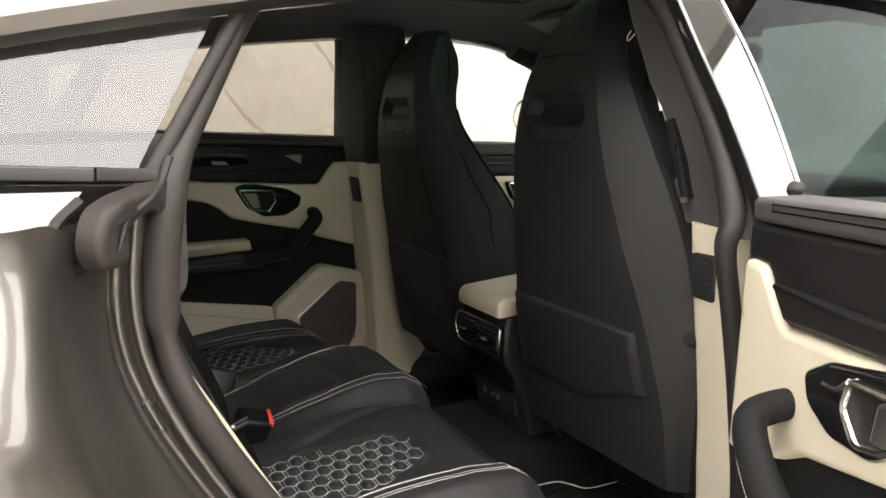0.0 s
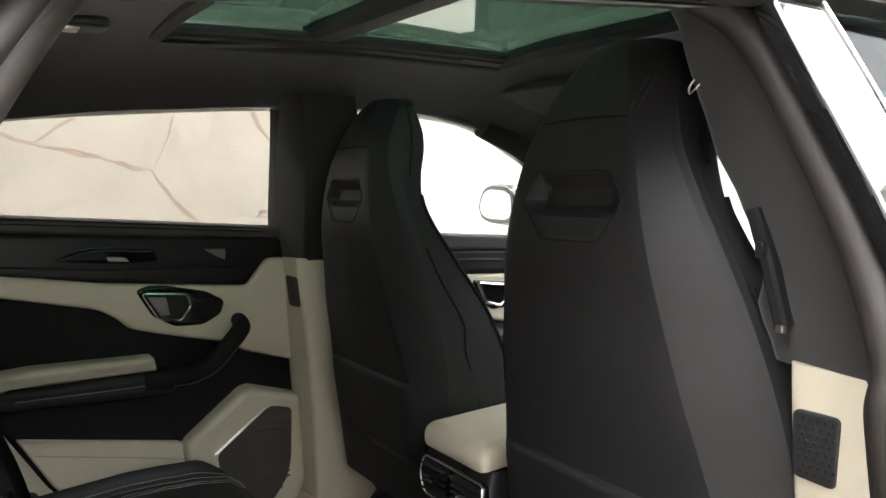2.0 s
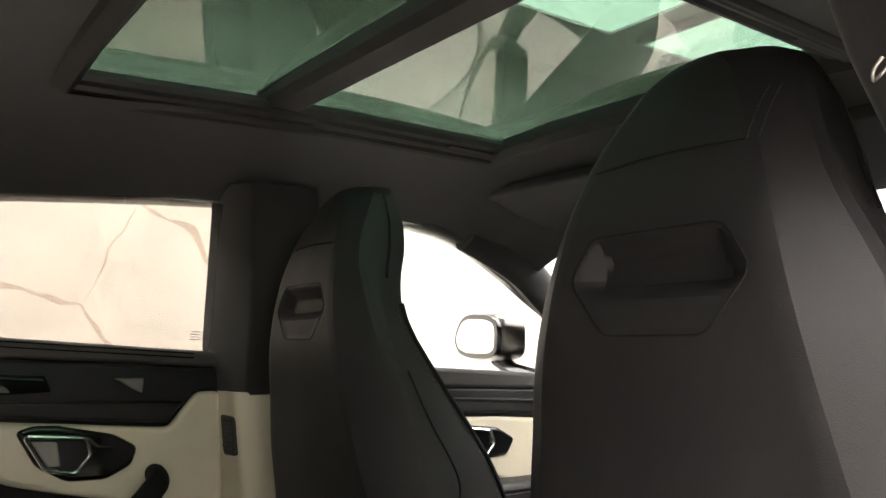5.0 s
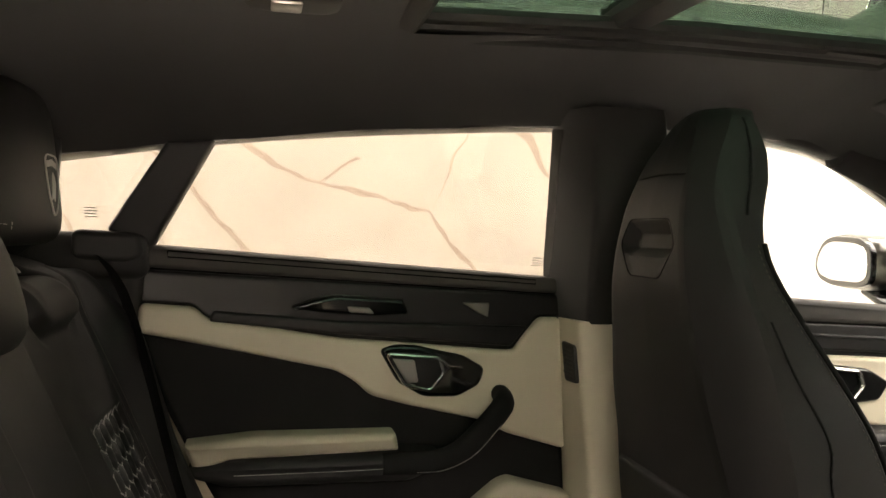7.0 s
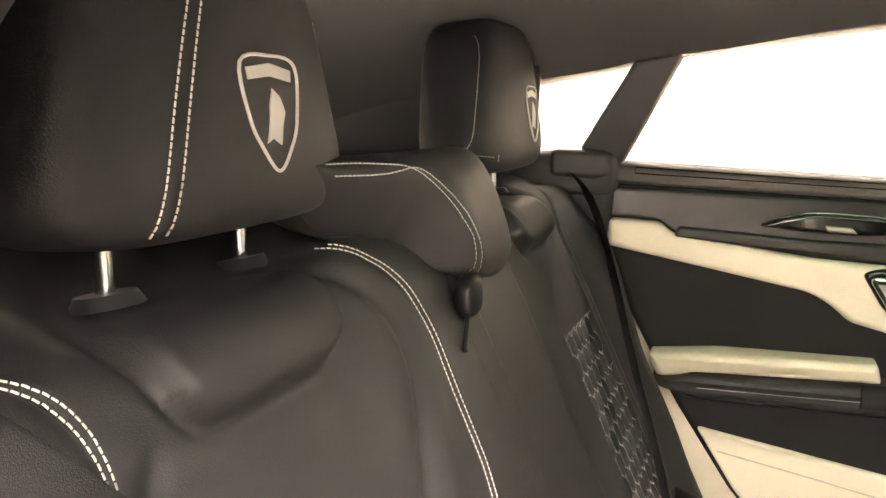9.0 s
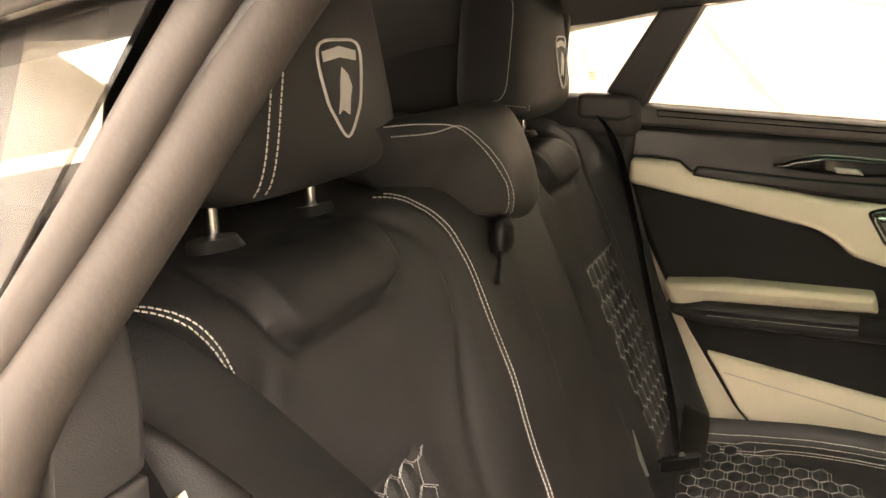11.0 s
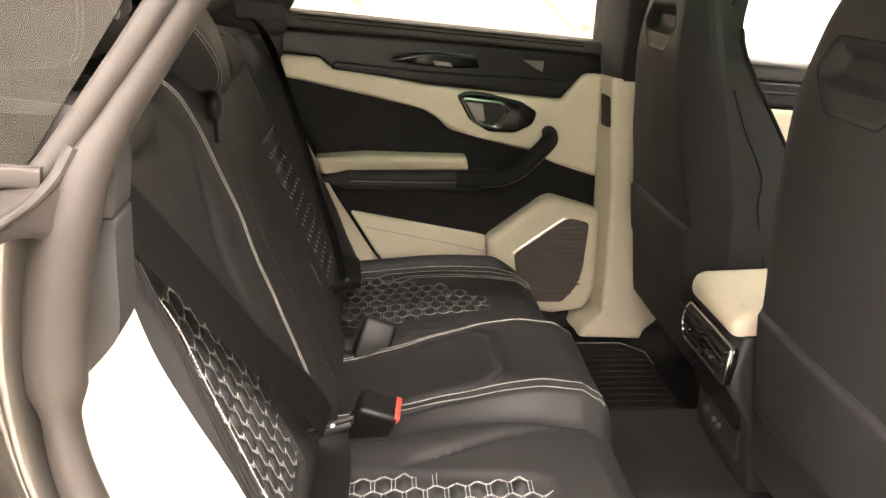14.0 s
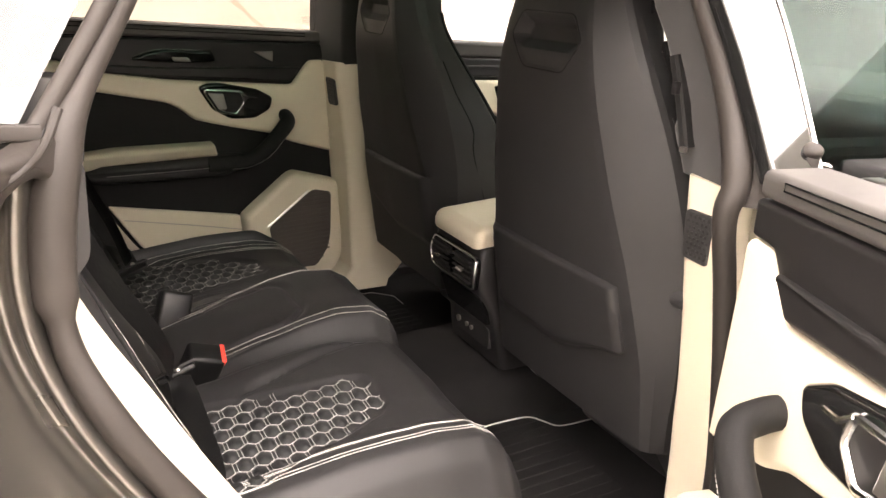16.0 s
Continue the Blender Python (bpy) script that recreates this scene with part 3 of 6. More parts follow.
    # (the open door's glass is wound down into the door)
    if m is far_map:
        part("pane", plate(fillet(gl, 0.004), -0.002, 0.002, 0.001, pane, steps=1), GLASS_PRIVACY, d, "dark tinted frameless window glass")
        bm = bmesh.new()
        for k in range(4):
            plate([(0.394 + 0.003 * (k % 2), 0.036 + 0.005 * k), (0.416, 0.036 + 0.005 * k), (0.416, 0.038 + 0.005 * k), (0.394 + 0.003 * (k % 2), 0.038 + 0.005 * k)], 0.002, 0.0024, 0.0002, pane, bm, 1)
        part("etched_mark", bm, LABEL, d)
    return d


rear_door(far_map, "closed rear car door lined in black and cream leather", Vector((0, 1, 0)))
nd = near_map(0, 0, 0) - near_map(0, 0, 1)
rear_door(near_map, "wide open rear car door lined in black and cream leather", nd.normalized())


def front_door(s):
    """Front door lining on one side of the car; s is 1 or -1."""
    m = lambda u, v, h: Vector((u, s * (0.752 - h), v))
    out = Vector((0, s, 0))
    d = thing("front_door", m(1.1, 0.45, 0), "closed front car door with black and cream lining", "car door", "front doors")
    edge = [(0.535, 1.15), (0.60, 0.55), (0.66, 0.46), (1.55, 0.46), (1.62, 0.7), (1.62, 1.08)]
    part("panel", plate(fillet(edge, 0.02), -0.13, 0.0, 0.012, m), LEATHER_SOFT, d, "black door lining")
    part("outer_skin", plate(fillet([(0.50, 1.13), (0.54, 0.40), (1.60, 0.40), (1.68, 1.05)], 0.02), -0.17, -0.132, 0.01, m), PAINT, d, "grey metallic painted outer skin")
    part("window_sill", plate(fillet([(0.54, 1.160), (1.64, 1.095), (1.64, 1.06), (0.54, 1.105)], 0.01), -0.05, 0.02, 0.012, m), SILL_LIT, d, "dark grey soft door top, drawn lighter as lit")
    part("upper_trim", plate(fillet([(0.55, 1.105), (1.63, 1.06), (1.62, 0.985), (1.2, 1.018), (0.56, 1.045)], 0.012), -0.01, 0.010, 0.006, m), CARBON, d, "dark glossy upper trim")
    part("trim_line", tube([m(0.6, 1.072, 0.011), m(1.0, 1.060, 0.013), m(1.5, 1.035, 0.011)], 0.004, 8), LEATHER, d)
    part("cream_band", plate(fillet([(0.56, 1.036), (1.2, 1.008), (1.6, 0.975), (1.58, 0.84), (1.25, 0.845), (1.08, 0.885), (1.0, 0.93), (0.58, 0.97)], 0.02), -0.01, 0.014, 0.01, m), CREAM, d, "cream leather door band")
    bz = part("handle_bezel", plate(fillet([(1.030, 1.000), (1.17, 0.985), (1.225, 0.955), (1.20, 0.915), (1.10, 0.908), (1.05, 0.945)], 0.012), 0.0, 0.022, 0.008, m), PIANO, d, "gloss black bezel of the inner handle")
    bm = bmesh.new()
    sweep(bm, [m(a, b, 0.026) for a, b in fillet([(1.045, 0.992), (1.140, 0.980), (1.152, 0.950), (1.125, 0.920), (1.072, 0.935)], 0.008)], disc(0.005, 8), up=lambda p: out, closed=True)
    part("handle", bm, CHROME, bz, "chrome inner door handle")
    part("armrest", plate(fillet([(0.95, 0.86), (1.5, 0.86), (1.5, 0.80), (0.95, 0.80)], 0.02), -0.01, 0.08, 0.02, m), LEATHER, d, "black leather arm rest")
    bm = stitches(bmesh.new(), [m(0.96, 0.835, 0.081), m(1.49, 0.835, 0.081)], lift=(0, -s, 0))
    part("stitching", bm, THREAD_GREY, d)

    if s < 0:
        return d

    def pane(u, v, h):
        return m(u, 1.14 - (u - 0.55) * 0.055 + v, -0.02 + h) - out * v * 0.46
    part("pane", plate(fillet([(0.53, 0.0), (1.66, 0.0), (1.45, 0.10), (1.28, 0.20), (1.10, 0.285), (0.92, 0.325), (0.7, 0.325), (0.50, 0.318)], 0.004), -0.002, 0.002, 0.001, pane, steps=1), GLASS_CLEAR, d, "clear window glass")
    return d


for s in (1, -1):
    front_door(s)


# ---------------------------------------------------------------- side structure: pillars, rails, trims
def side_trim(s, name, pts, y, lean, h0, h1, bev, material, label, category, r=0.012, taper=0.12):
    """A lining plate on one side: outline in (x, z), on a plane at y that leans in with height."""
    place = lambda u, v, h: Vector((u, s * (y - taper * (0.45 - u) - lean * (v - 1.1) - h), v))
    return solid(name, plate(fillet(pts, r), h0, h1, bev, place), material, label, category, kind="structure")


for s in (1, -1):
    # B pillar: upper suede blade and lower cream cover with its grille
    bm = bmesh.new()
    rings = []
    for z in np.linspace(1.093, 1.475, 20):
        xo, yo, yi = curve([(1.09, 0.452), (1.18, 0.440), (1.445, 0.402), (1.48, 0.390)], z), curve([(1.09, 0.730), (1.18, 0.735), (1.445, 0.605), (1.48, 0.59)], z), curve([(1.09, 0.648), (1.18, 0.617), (1.225, 0.599), (1.267, 0.582), (1.32, 0.556), (1.445, 0.522), (1.48, 0.512)], z)
        rings.append([(x, s * y, z) for x, y in fillet([(xo, yo), (xo + 0.030, yi), (xo + 0.16, yi - 0.004), (xo + 0.16, yo + 0.05), (xo, yo + 0.05)], [0, 0.012, 0.01, 0, 0], 4)])
        if s < 0:
            inner = yi - 0.028 * step(1.20, 1.14, z)
            rings[-1] = [(x, -y, z) for x, y in fillet([(xo - 0.004, yo + 0.030), (xo + 0.030, inner), (xo + 0.14, inner - 0.004), (xo + 0.14, inner + 0.04), (xo + 0.03, yo + 0.004), (xo + 0.012, yo + 0.030)], [0, 0.012, 0.01, 0, 0, 0], 4)]
    skin(bm, rings)
    solid("pillar_trim", bm, SUEDE, "black suede centre pillar trim", "pillar trim", kind="structure")
    bm = bmesh.new()
    rings = []
    face_x = [(0.42, 0.505), (0.525, 0.496), (0.75, 0.480), (1.10, 0.452)]
    for z in np.linspace(0.424, 1.098, 30):
        xo, ins = curve(face_x, z), curve([(0.42, 0.0), (0.55, 0.0), (0.65, 0.02), (0.76, 0.03), (1.1, 0.005)], z)
        xo -= 0.060 * step(0.50, 0.43, z)
        rings.append([(x, s * y, z) for x, y in fillet([(xo, 0.728), (xo + 0.006, 0.700), (xo + 0.008 + ins * 0.3, 0.650), (xo + 0.17, 0.640), (xo + 0.17, 0.775), (xo, 0.775)], [0.006, 0.006, 0.014, 0.006, 0, 0], 4)])
    skin(bm, rings)
    bp = solid("pillar_cover", bm, CREAM, "cream leather cover of the lower centre pillar", "pillar trim", kind="structure")
    q = lambda u, v, h, s=s: Vector((curve(face_x, v) + 0.006 + (0.70 - u) * 0.05 - h, s * u, v))
    sg = part("grille", plate(fillet([(0.714, 1.054), (0.660, 1.052), (0.658, 0.980), (0.706, 0.978)], 0.008), -0.004, 0.005, 0.003, q), PLASTIC, bp, "black perforated grille")
    bm = bmesh.new()
    for i in range(5):
        for j in range(8):
            plate([(0.668 + 0.0085 * i + 0.004 * (j % 2) + 0.0028 * math.cos(k), 0.988 + 0.0082 * j + 0.0028 * math.sin(k)) for k in np.linspace(0, 5.24, 6)], 0.004, 0.0056, 0.0004, q, bm, 1)
    part("hole", bm, CARBON, sg)
    # rear quarter: dark upper block, cream lower strip
    if s > 0:
        edge = [(-0.62, 1.0), (-0.375, 1.015), (-0.322, 1.048), (-0.302, 1.095), (-0.294, 1.16), (-0.292, 1.195)]
        side_trim(s, "quarter_trim", [(-0.318, 1.212), (-0.46, 1.222), (-0.62, 1.23)] + edge, 0.745, 0.0, -0.012, 0.028, 0.020, DARKGREY, "dark grey rear quarter trim", "side trim", r=0.03)
        side_trim(s, "quarter_cap", [(-0.300, 1.245), (-0.40, 1.250), (-0.40, 1.204), (-0.318, 1.198), (-0.294, 1.206)], 0.745, 0.0, 0.030, 0.052, 0.009, DARKGREY, "dark grey cap over the rear quarter trim", "side trim", r=0.014)
    else:
        # a padded return panel that fills the corner between the seal and the bench
        edge = [(-0.62, 0.95), (-0.44, 0.96), (-0.366, 1.030), (-0.318, 1.084), (-0.306, 1.100), (-0.304, 1.118), (-0.303, 1.15), (-0.3015, 1.1865)]
        side_trim(s, "quarter_trim", [(-0.36, 1.1865), (-0.62, 1.195)] + edge, 0.745, 0.0, -0.020, 0.030, 0.006, DARKGREY, "dark grey padded rear quarter trim", "side trim", r=[0, 0, 0, 0.02, 0.02, 0.012, 0.012, 0.01, 0.02, 0.004])
        side_trim(s, "quarter_cap", [(-0.3015, 1.1885), (-0.297, 1.225), (-0.304, 1.262), (-0.40, 1.268), (-0.50, 1.268), (-0.50, 1.195), (-0.36, 1.1885)], 0.745, 0.0, -0.020, 0.030, 0.008, DARKGREY, "dark grey cap over the padded quarter trim", "side trim", r=[0.004, 0.01, 0.012, 0, 0, 0, 0])
    if s > 0:
        arch = [(-0.36, 1.10), (-0.30, 1.10), (-0.262, 0.99), (-0.19, 0.812), (-0.085, 0.642), (-0.03, 0.585), (-0.14, 0.42), (-0.40, 0.42), (-0.50, 0.9)]
        side_trim(s, "wheel_arch_trim", arch, 0.742, 0.0, -0.05, -0.002, 0.008, CREAM, "cream trim between rear bench and door", "side trim", taper=0.12)
    else:
        # the cream panel turns in from the seal to the bench
        rim = catmull([(-0.332, -0.700, 1.13), (-0.330, -0.700, 1.075), (-0.328, -0.702, 1.022), (-0.312, -0.706, 0.960), (-0.281, -0.711, 0.893), (-0.236, -0.716, 0.822), (-0.150, -0.722, 0.705), (-0.050, -0.728, 0.59)], 6)
        tuck = catmull([(-0.345, -0.56, 1.13), (-0.332, -0.555, 1.08), (-0.314, -0.555, 1.02), (-0.287, -0.555, 0.96), (-0.252, -0.56, 0.895), (-0.207, -0.575, 0.81), (-0.152, -0.60, 0.72), (-0.062, -0.63, 0.61)], 6)

        def turn_in(u, v):
            k = round(u * (len(rim) - 1))
            return rim[k].lerp(tuck[k], v) + Vector((-0.006, 0, -0.005)) * math.sin(math.pi * v)
        solid("wheel_arch_trim", sheet(len(rim) - 1, 12, turn_in, lambda u, v: turn_in(u, v) + Vector((-0.022, 0, -0.018))), CREAM, "cream trim between rear bench and door seal", "side trim", kind="structure", sharp=60)
    # pillar between door glass and quarter glass
    if s > 0:
        side_trim(s, "rear_pillar", [(-0.286, 1.222), (-0.188, 1.396), (-0.260, 1.390), (-0.352, 1.250)], 0.766, 0.32, -0.04, 0.012, 0.008, PLASTIC, "black pillar between the rear side windows", "pillar trim", r=0.004)
    side_trim(s, "quarter_lining", [(-0.425, 1.25), (-0.405, 1.40), (-0.6, 1.36), (-1.05, 1.26), (-1.05, 1.10), (-0.6, 1.10)], 0.757, 0.32, -0.004, 0.010, 0.004, PLASTIC, "black lining behind the rear quarter window", "side trim", r=0.02)
    # sill
    side_trim(s, "door_sill", [(-0.02, 0.56), (0.10, 0.48), (0.32, 0.445), (0.50, 0.445), (0.66, 0.43), (1.5, 0.43), (1.5, 0.36), (-0.1, 0.36)], 0.76, 0.0, -0.10, 0.0, 0.01, PLASTIC, "black plastic door sill", "door sill", taper=0.0)
    # body below the doors
    side_trim(s, "car_body_side", [(-0.50, 0.42), (1.7, 0.40), (1.7, 0.10), (-0.5, 0.10)], 0.93, 0.0, -0.06, 0.0, 0.01, PAINT, "grey metallic painted rocker panel", "car body", taper=0.0)
    # rear quarter glass
    place = lambda u, v, h, s=s: Vector((u, s * (0.765 - 0.12 * (0.45 - u) - 0.32 * (v - 1.2) - h), v))
    qw = solid("window_quarter", plate(fillet([(-0.358, 1.212), (-0.240, 1.405), (-0.45, 1.380), (-0.85, 1.30), (-0.95, 1.250), (-0.85, 1.238)], 0.004), -0.022, -0.018, 0.001, place, steps=1), GLASS_PRIVACY if s > 0 else GLASS_QUARTER, "dark tinted rear quarter window glass", "window", kind="structure")
    if s > 0:
        bm = bmesh.new()
        for k in range(4):
            plate([(-0.374 - 0.003 * (k % 2), 1.268 + 0.005 * k), (-0.394, 1.268 + 0.005 * k), (-0.394, 1.270 + 0.005 * k), (-0.374 - 0.003 * (k % 2), 1.270 + 0.005 * k)], -0.018, -0.0176, 0.0002, place, bm, 1)
        part("etched_mark", bm, LABEL, qw)
    # roof rail over the windows and the A pillar
    rail = [(x, s * (curve(RAIL_Y, x) + 0.018), curve(RAIL_Z, x) + 0.018) for x in (-0.8, -0.6, -0.4, -0.2, 0.0, 0.2, 0.4, 0.6, 0.8, 1.0, 1.1, 1.2)]
    solid("roof_rail", tube(catmull(rail, 4), 0.030, 12, squash=0.6), SUEDE, "black suede rail above the side windows", "roof rail", kind="structure")
    ap = catmull([(1.0, s * 0.64, 1.448), (1.15, s * 0.645, 1.385), (1.30, s * 0.68, 1.295), (1.5, s * 0.725, 1.18), (1.72, s * 0.77, 1.05)], 6)
    solid("front_pillar", tube(ap, 0.036, 12, squash=1.4), SUEDE, "black front windscreen pillar", "pillar trim", kind="structure")
    solid("car_roof_edge", tube(catmull([(x, s * (curve(RAIL_Y, x) + 0.055), curve(RAIL_Z, x) + 0.022) for x in (-1.0, -0.6, -0.2, 0.2, 0.6, 0.95, 1.15, 1.3)] + [(1.55, s * 0.79, 1.19), (1.75, s * 0.83, 1.05)], 4), 0.034, 10, squash=0.8), PAINT, "grey metallic painted roof edge", "car body", kind="structure")

# parcel shelf boxes beside the rear bench
for s in (1, -1):
    solid("side_shelf", soft_box((-0.62, min(s * 0.605, s * 0.668), 1.17), (-0.290 if s > 0 else -0.345, max(s * 0.605, s * 0.668), 1.245), 0.018), DARKGREY, "dark grey side shelf behind the rear bench", "shelf", kind="structure")
bm = soft_box((-0.95, -0.60, 1.10), (-0.52, 0.60, 1.20), 0.02)
solid("parcel_shelf", bm, DARKGREY, "black carpeted parcel shelf behind the bench", "shelf", kind="structure")

# windscreen, rear glass and floor
ws = sheet(2, 12, lambda u, v: (1.20 + 0.58 * u + 0.10 * (1 - (2 * v - 1) ** 2) * u, (2 * v - 1) * (0.62 + 0.14 * u), 1.46 - 0.38 * u + 0.02 * (1 - (2 * v - 1) ** 2)), lambda u, v: (1.204 + 0.58 * u + 0.10 * (1 - (2 * v - 1) ** 2) * u, (2 * v - 1) * (0.62 + 0.14 * u), 1.464 - 0.38 * u + 0.02 * (1 - (2 * v - 1) ** 2)))
solid("windscreen", ws, GLASS_CLEAR, "clear raked windscreen glass", "window", kind="structure")
rg = sheet(2, 10, lambda u, v: (-1.0 - 0.28 * u, (2 * v - 1) * (0.47 + 0.10 * u), 1.36 - 0.20 * u), lambda u, v: (-1.0 - 0.28 * u, (2 * v - 1) * (0.47 + 0.10 * u), 1.365 - 0.20 * u))
solid("rear_window", rg, GLASS_PRIVACY, "dark tinted rear window glass", "window", kind="structure")
bm = soft_box((-0.6, -0.80, 0.10), (1.72, 0.80, 0.40), 0.01)
solid("cabin_floor", bm, CARPET, "black carpet floor of the car cabin", "floor", kind="structure")
bm = bmesh.new()
skin(bm, [[(x, y, z) for y, z in fillet([(-0.168, 0.396), (-0.138, 0.514), (0.160, 0.514), (0.172, 0.396)], [0, 0.04, 0.014, 0], 6)] for x in np.linspace(0.10, 1.40, 8)])
solid("floor_tunnel", bm, CARPET, "black carpet hump along the middle of the floor", "floor", kind="structure", sharp=60)
bm = soft_box((-1.35, -0.80, 0.12), (-0.56, 0.80, 1.10), 0.05)
solid("car_rear", bm, PAINT, "grey metallic painted rear body of the car", "car body", kind="structure")
bm = soft_box((1.72, -0.86, 0.12), (2.2, 0.86, 1.02), 0.08)
solid("car_front", bm, PAINT, "grey metallic painted front body of the car", "car body", kind="structure")
bm = soft_box((1.42, -0.72, 0.70), (1.74, 0.72, 1.04), 0.05)
solid("dashboard", bm, LEATHER, "black leather covered dashboard", "dashboard")


# ---------------------------------------------------------------- open door side: seals, jamb and outer body
def seal(pts, r, label, n=6, squash=1.0, mat=RUBBER):
    return solid("door_seal", tube(catmull(pts, n), r, 12, up=(0, -1, 0), squash=squash), mat, label, "door seal", kind="structure")


REAR_SEAL = [(-0.10, -0.585, 1.458), (-0.150, -0.598, 1.440), (-0.190, -0.610, 1.414), (-0.222, -0.626, 1.375), (-0.268, -0.652, 1.300), (-0.296, -0.670, 1.255), (-0.317, -0.686, 1.215), (-0.330, -0.697, 1.170), (-0.338, -0.702, 1.120), (-0.340, -0.706, 1.070), (-0.333, -0.716, 1.020), (-0.311, -0.730, 0.965), (-0.276, -0.740, 0.900), (-0.228, -0.746, 0.825), (-0.140, -0.752, 0.705), (-0.035, -0.757, 0.590), (0.09, -0.760, 0.505), (0.25, -0.764, 0.468), (0.37, -0.780, 0.480), (0.428, -0.795, 0.560), (0.440, -0.797, 0.690), (0.424, -0.796, 0.850), (0.403, -0.794, 0.985), (0.385, -0.792, 1.085), (0.398, -0.790, 1.130), (0.412, -0.754, 1.215), (0.407, -0.709, 1.310), (0.392, -0.650, 1.420), (0.350, -0.612, 1.464), (0.25, -0.598, 1.466), (0.07, -0.592, 1.462)]
seal_path = catmull(REAR_SEAL, 7, closed=True)


def seal_width(p):
    """The seal is a broad sleeve beside the bench and a slim tube elsewhere."""
    if p.x > 0:
        return 0.0135 + 0.006 * step(1.06, 1.16, p.z) * step(0.30, 0.36, p.x)
    return 0.0125 + 0.0075 * step(1.26, 1.19, p.z) * step(1.055, 1.080, p.z) + 0.003 * step(1.06, 0.96, p.z)


bm = bmesh.new()
rings = []
m = len(seal_path)
for i, p in enumerate(seal_path):
    t = (seal_path[(i + 1) % m] - seal_path[i - 1]).normalized()
    s = t.cross(Vector((0, -1, 0))).normalized()
    w = s.cross(t)
    a = seal_width(p)
    rings.append([p + s * q * a + w * r * (0.5 * a + 0.008) for q, r in disc(1, 16)])
rings.append(rings[0])
skin(bm, rings, True, False)
bmesh.ops.remove_doubles(bm, verts=bm.verts[:], dist=1e-6)
solid("door_seal", bm, RUBBER, "grey-black rubber seal round the open door", "door seal", kind="structure")
# outer bead and channel of the roof and pillar seal
seal([(-0.352, -0.700, 1.213), (-0.334, -0.690, 1.228), (-0.284, -0.667, 1.300), (-0.232, -0.646, 1.378), (-0.190, -0.628, 1.430), (-0.13, -0.612, 1.462), (-0.04, -0.606, 1.476), (0.1, -0.606, 1.484), (0.25, -0.612, 1.490), (0.345, -0.622, 1.486), (0.392, -0.626, 1.455), (0.410, -0.654, 1.395), (0.423, -0.714, 1.285), (0.430, -0.775, 1.180), (0.430, -0.800, 1.128)], 0.0085, "rubber bead round the frameless window", squash=0.9)
seal([(-0.330, -0.696, 1.216), (-0.310, -0.680, 1.242), (-0.277, -0.661, 1.298), (-0.227, -0.637, 1.376), (-0.180, -0.618, 1.432), (-0.12, -0.600, 1.456), (0.1, -0.598, 1.472), (0.3, -0.608, 1.478), (0.378, -0.632, 1.440), (0.402, -0.700, 1.315), (0.412, -0.755, 1.200), (0.408, -0.790, 1.125)], 0.009, "rubber channel of the door seal", squash=0.6, mat=PLASTIC)
# corner of the seal at the belt line: a flap that runs out behind the pillar and ends in a rounded tongue
FLAP = Vector((-0.085, -0.088, 0)).normalized()
FLAP_OUT = Vector((-FLAP.y, FLAP.x, 0))


def flap(u, v, h):
    return Vector((-0.330, -0.702, 0)) + FLAP * u + Vector((0, 0, v)) + FLAP_OUT * (h - 0.004 + 0.010 * step(0.0, 0.05, u) - 0.012 * math.exp(-((u - 0.062) / 0.012) ** 2) * step(1.22, 1.17, v))


tongue = fillet([(-0.012, 1.222), (0.030, 1.216), (0.075, 1.212), (0.108, 1.202), (0.121, 1.172), (0.112, 1.148), (0.072, 1.146), (0.062, 1.166), (0.050, 1.190), (0.026, 1.192), (-0.012, 1.176)], [0, 0.01, 0.02, 0.02, 0.022, 0.018, 0.016, 0.012, 0.012, 0.02, 0], 5)
solid("seal_corner", plate(tongue, -0.016, 0.010, 0.009, flap, steps=4), RUBBER, "rubber corner flap of the door seal with a rounded tongue", "door seal", kind="structure", sharp=60)
bm = tube(catmull([(-0.318, -0.690, 1.240), (-0.326, -0.699, 1.224)] + [tuple(flap(u, v, 0.009)) for u, v in ((0.016, 1.212), (0.042, 1.204), (0.070, 1.190), (0.086, 1.176), (0.093, 1.164))], 6), 0.0046, 10, up=(0, -1, 0), grow=lambda t: 1.1 - 0.85 * t)
solid("seal_lip", bm, RUBBER, "raised rubber lip of the seal corner", "door seal", kind="structure")

# painted jamb from the seal out to the fender
JAMB = [(-0.345, 1.195), (-0.352, 1.150), (-0.356, 1.100), (-0.350, 1.040), (-0.328, 0.975), (-0.290, 0.900), (-0.240, 0.815), (-0.155, 0.700), (-0.055, 0.585), (0.05, 0.50), (0.20, 0.44)]
ACROSS = [(0.006, 0.014, 0.0), (0.000, 0.006, 0.0), (-0.006, -0.012, 0.0), (-0.012, -0.016, 0.0), (-0.016, -0.012, -0.002), (-0.020, 0.004, -0.004), (-0.030, 0.006, -0.006), (-0.036, -0.020, -0.008), (-0.042, -0.036, -0.012), (-0.054, -0.056, -0.016), (-0.066, -0.078, -0.016), (-0.080, -0.108, -0.010), (-0.094, -0.142, 0.0), (-0.118, -0.170, 0.0), (-0.165, -0.186, 0.0), (-0.26, -0.192, 0.0), (-0.42, -0.187, 0.0), (-0.75, -0.16, 0.0)]
across = catmull(ACROSS, 6)
jp = catmull([(x, 0, z) for x, z in JAMB], 8)


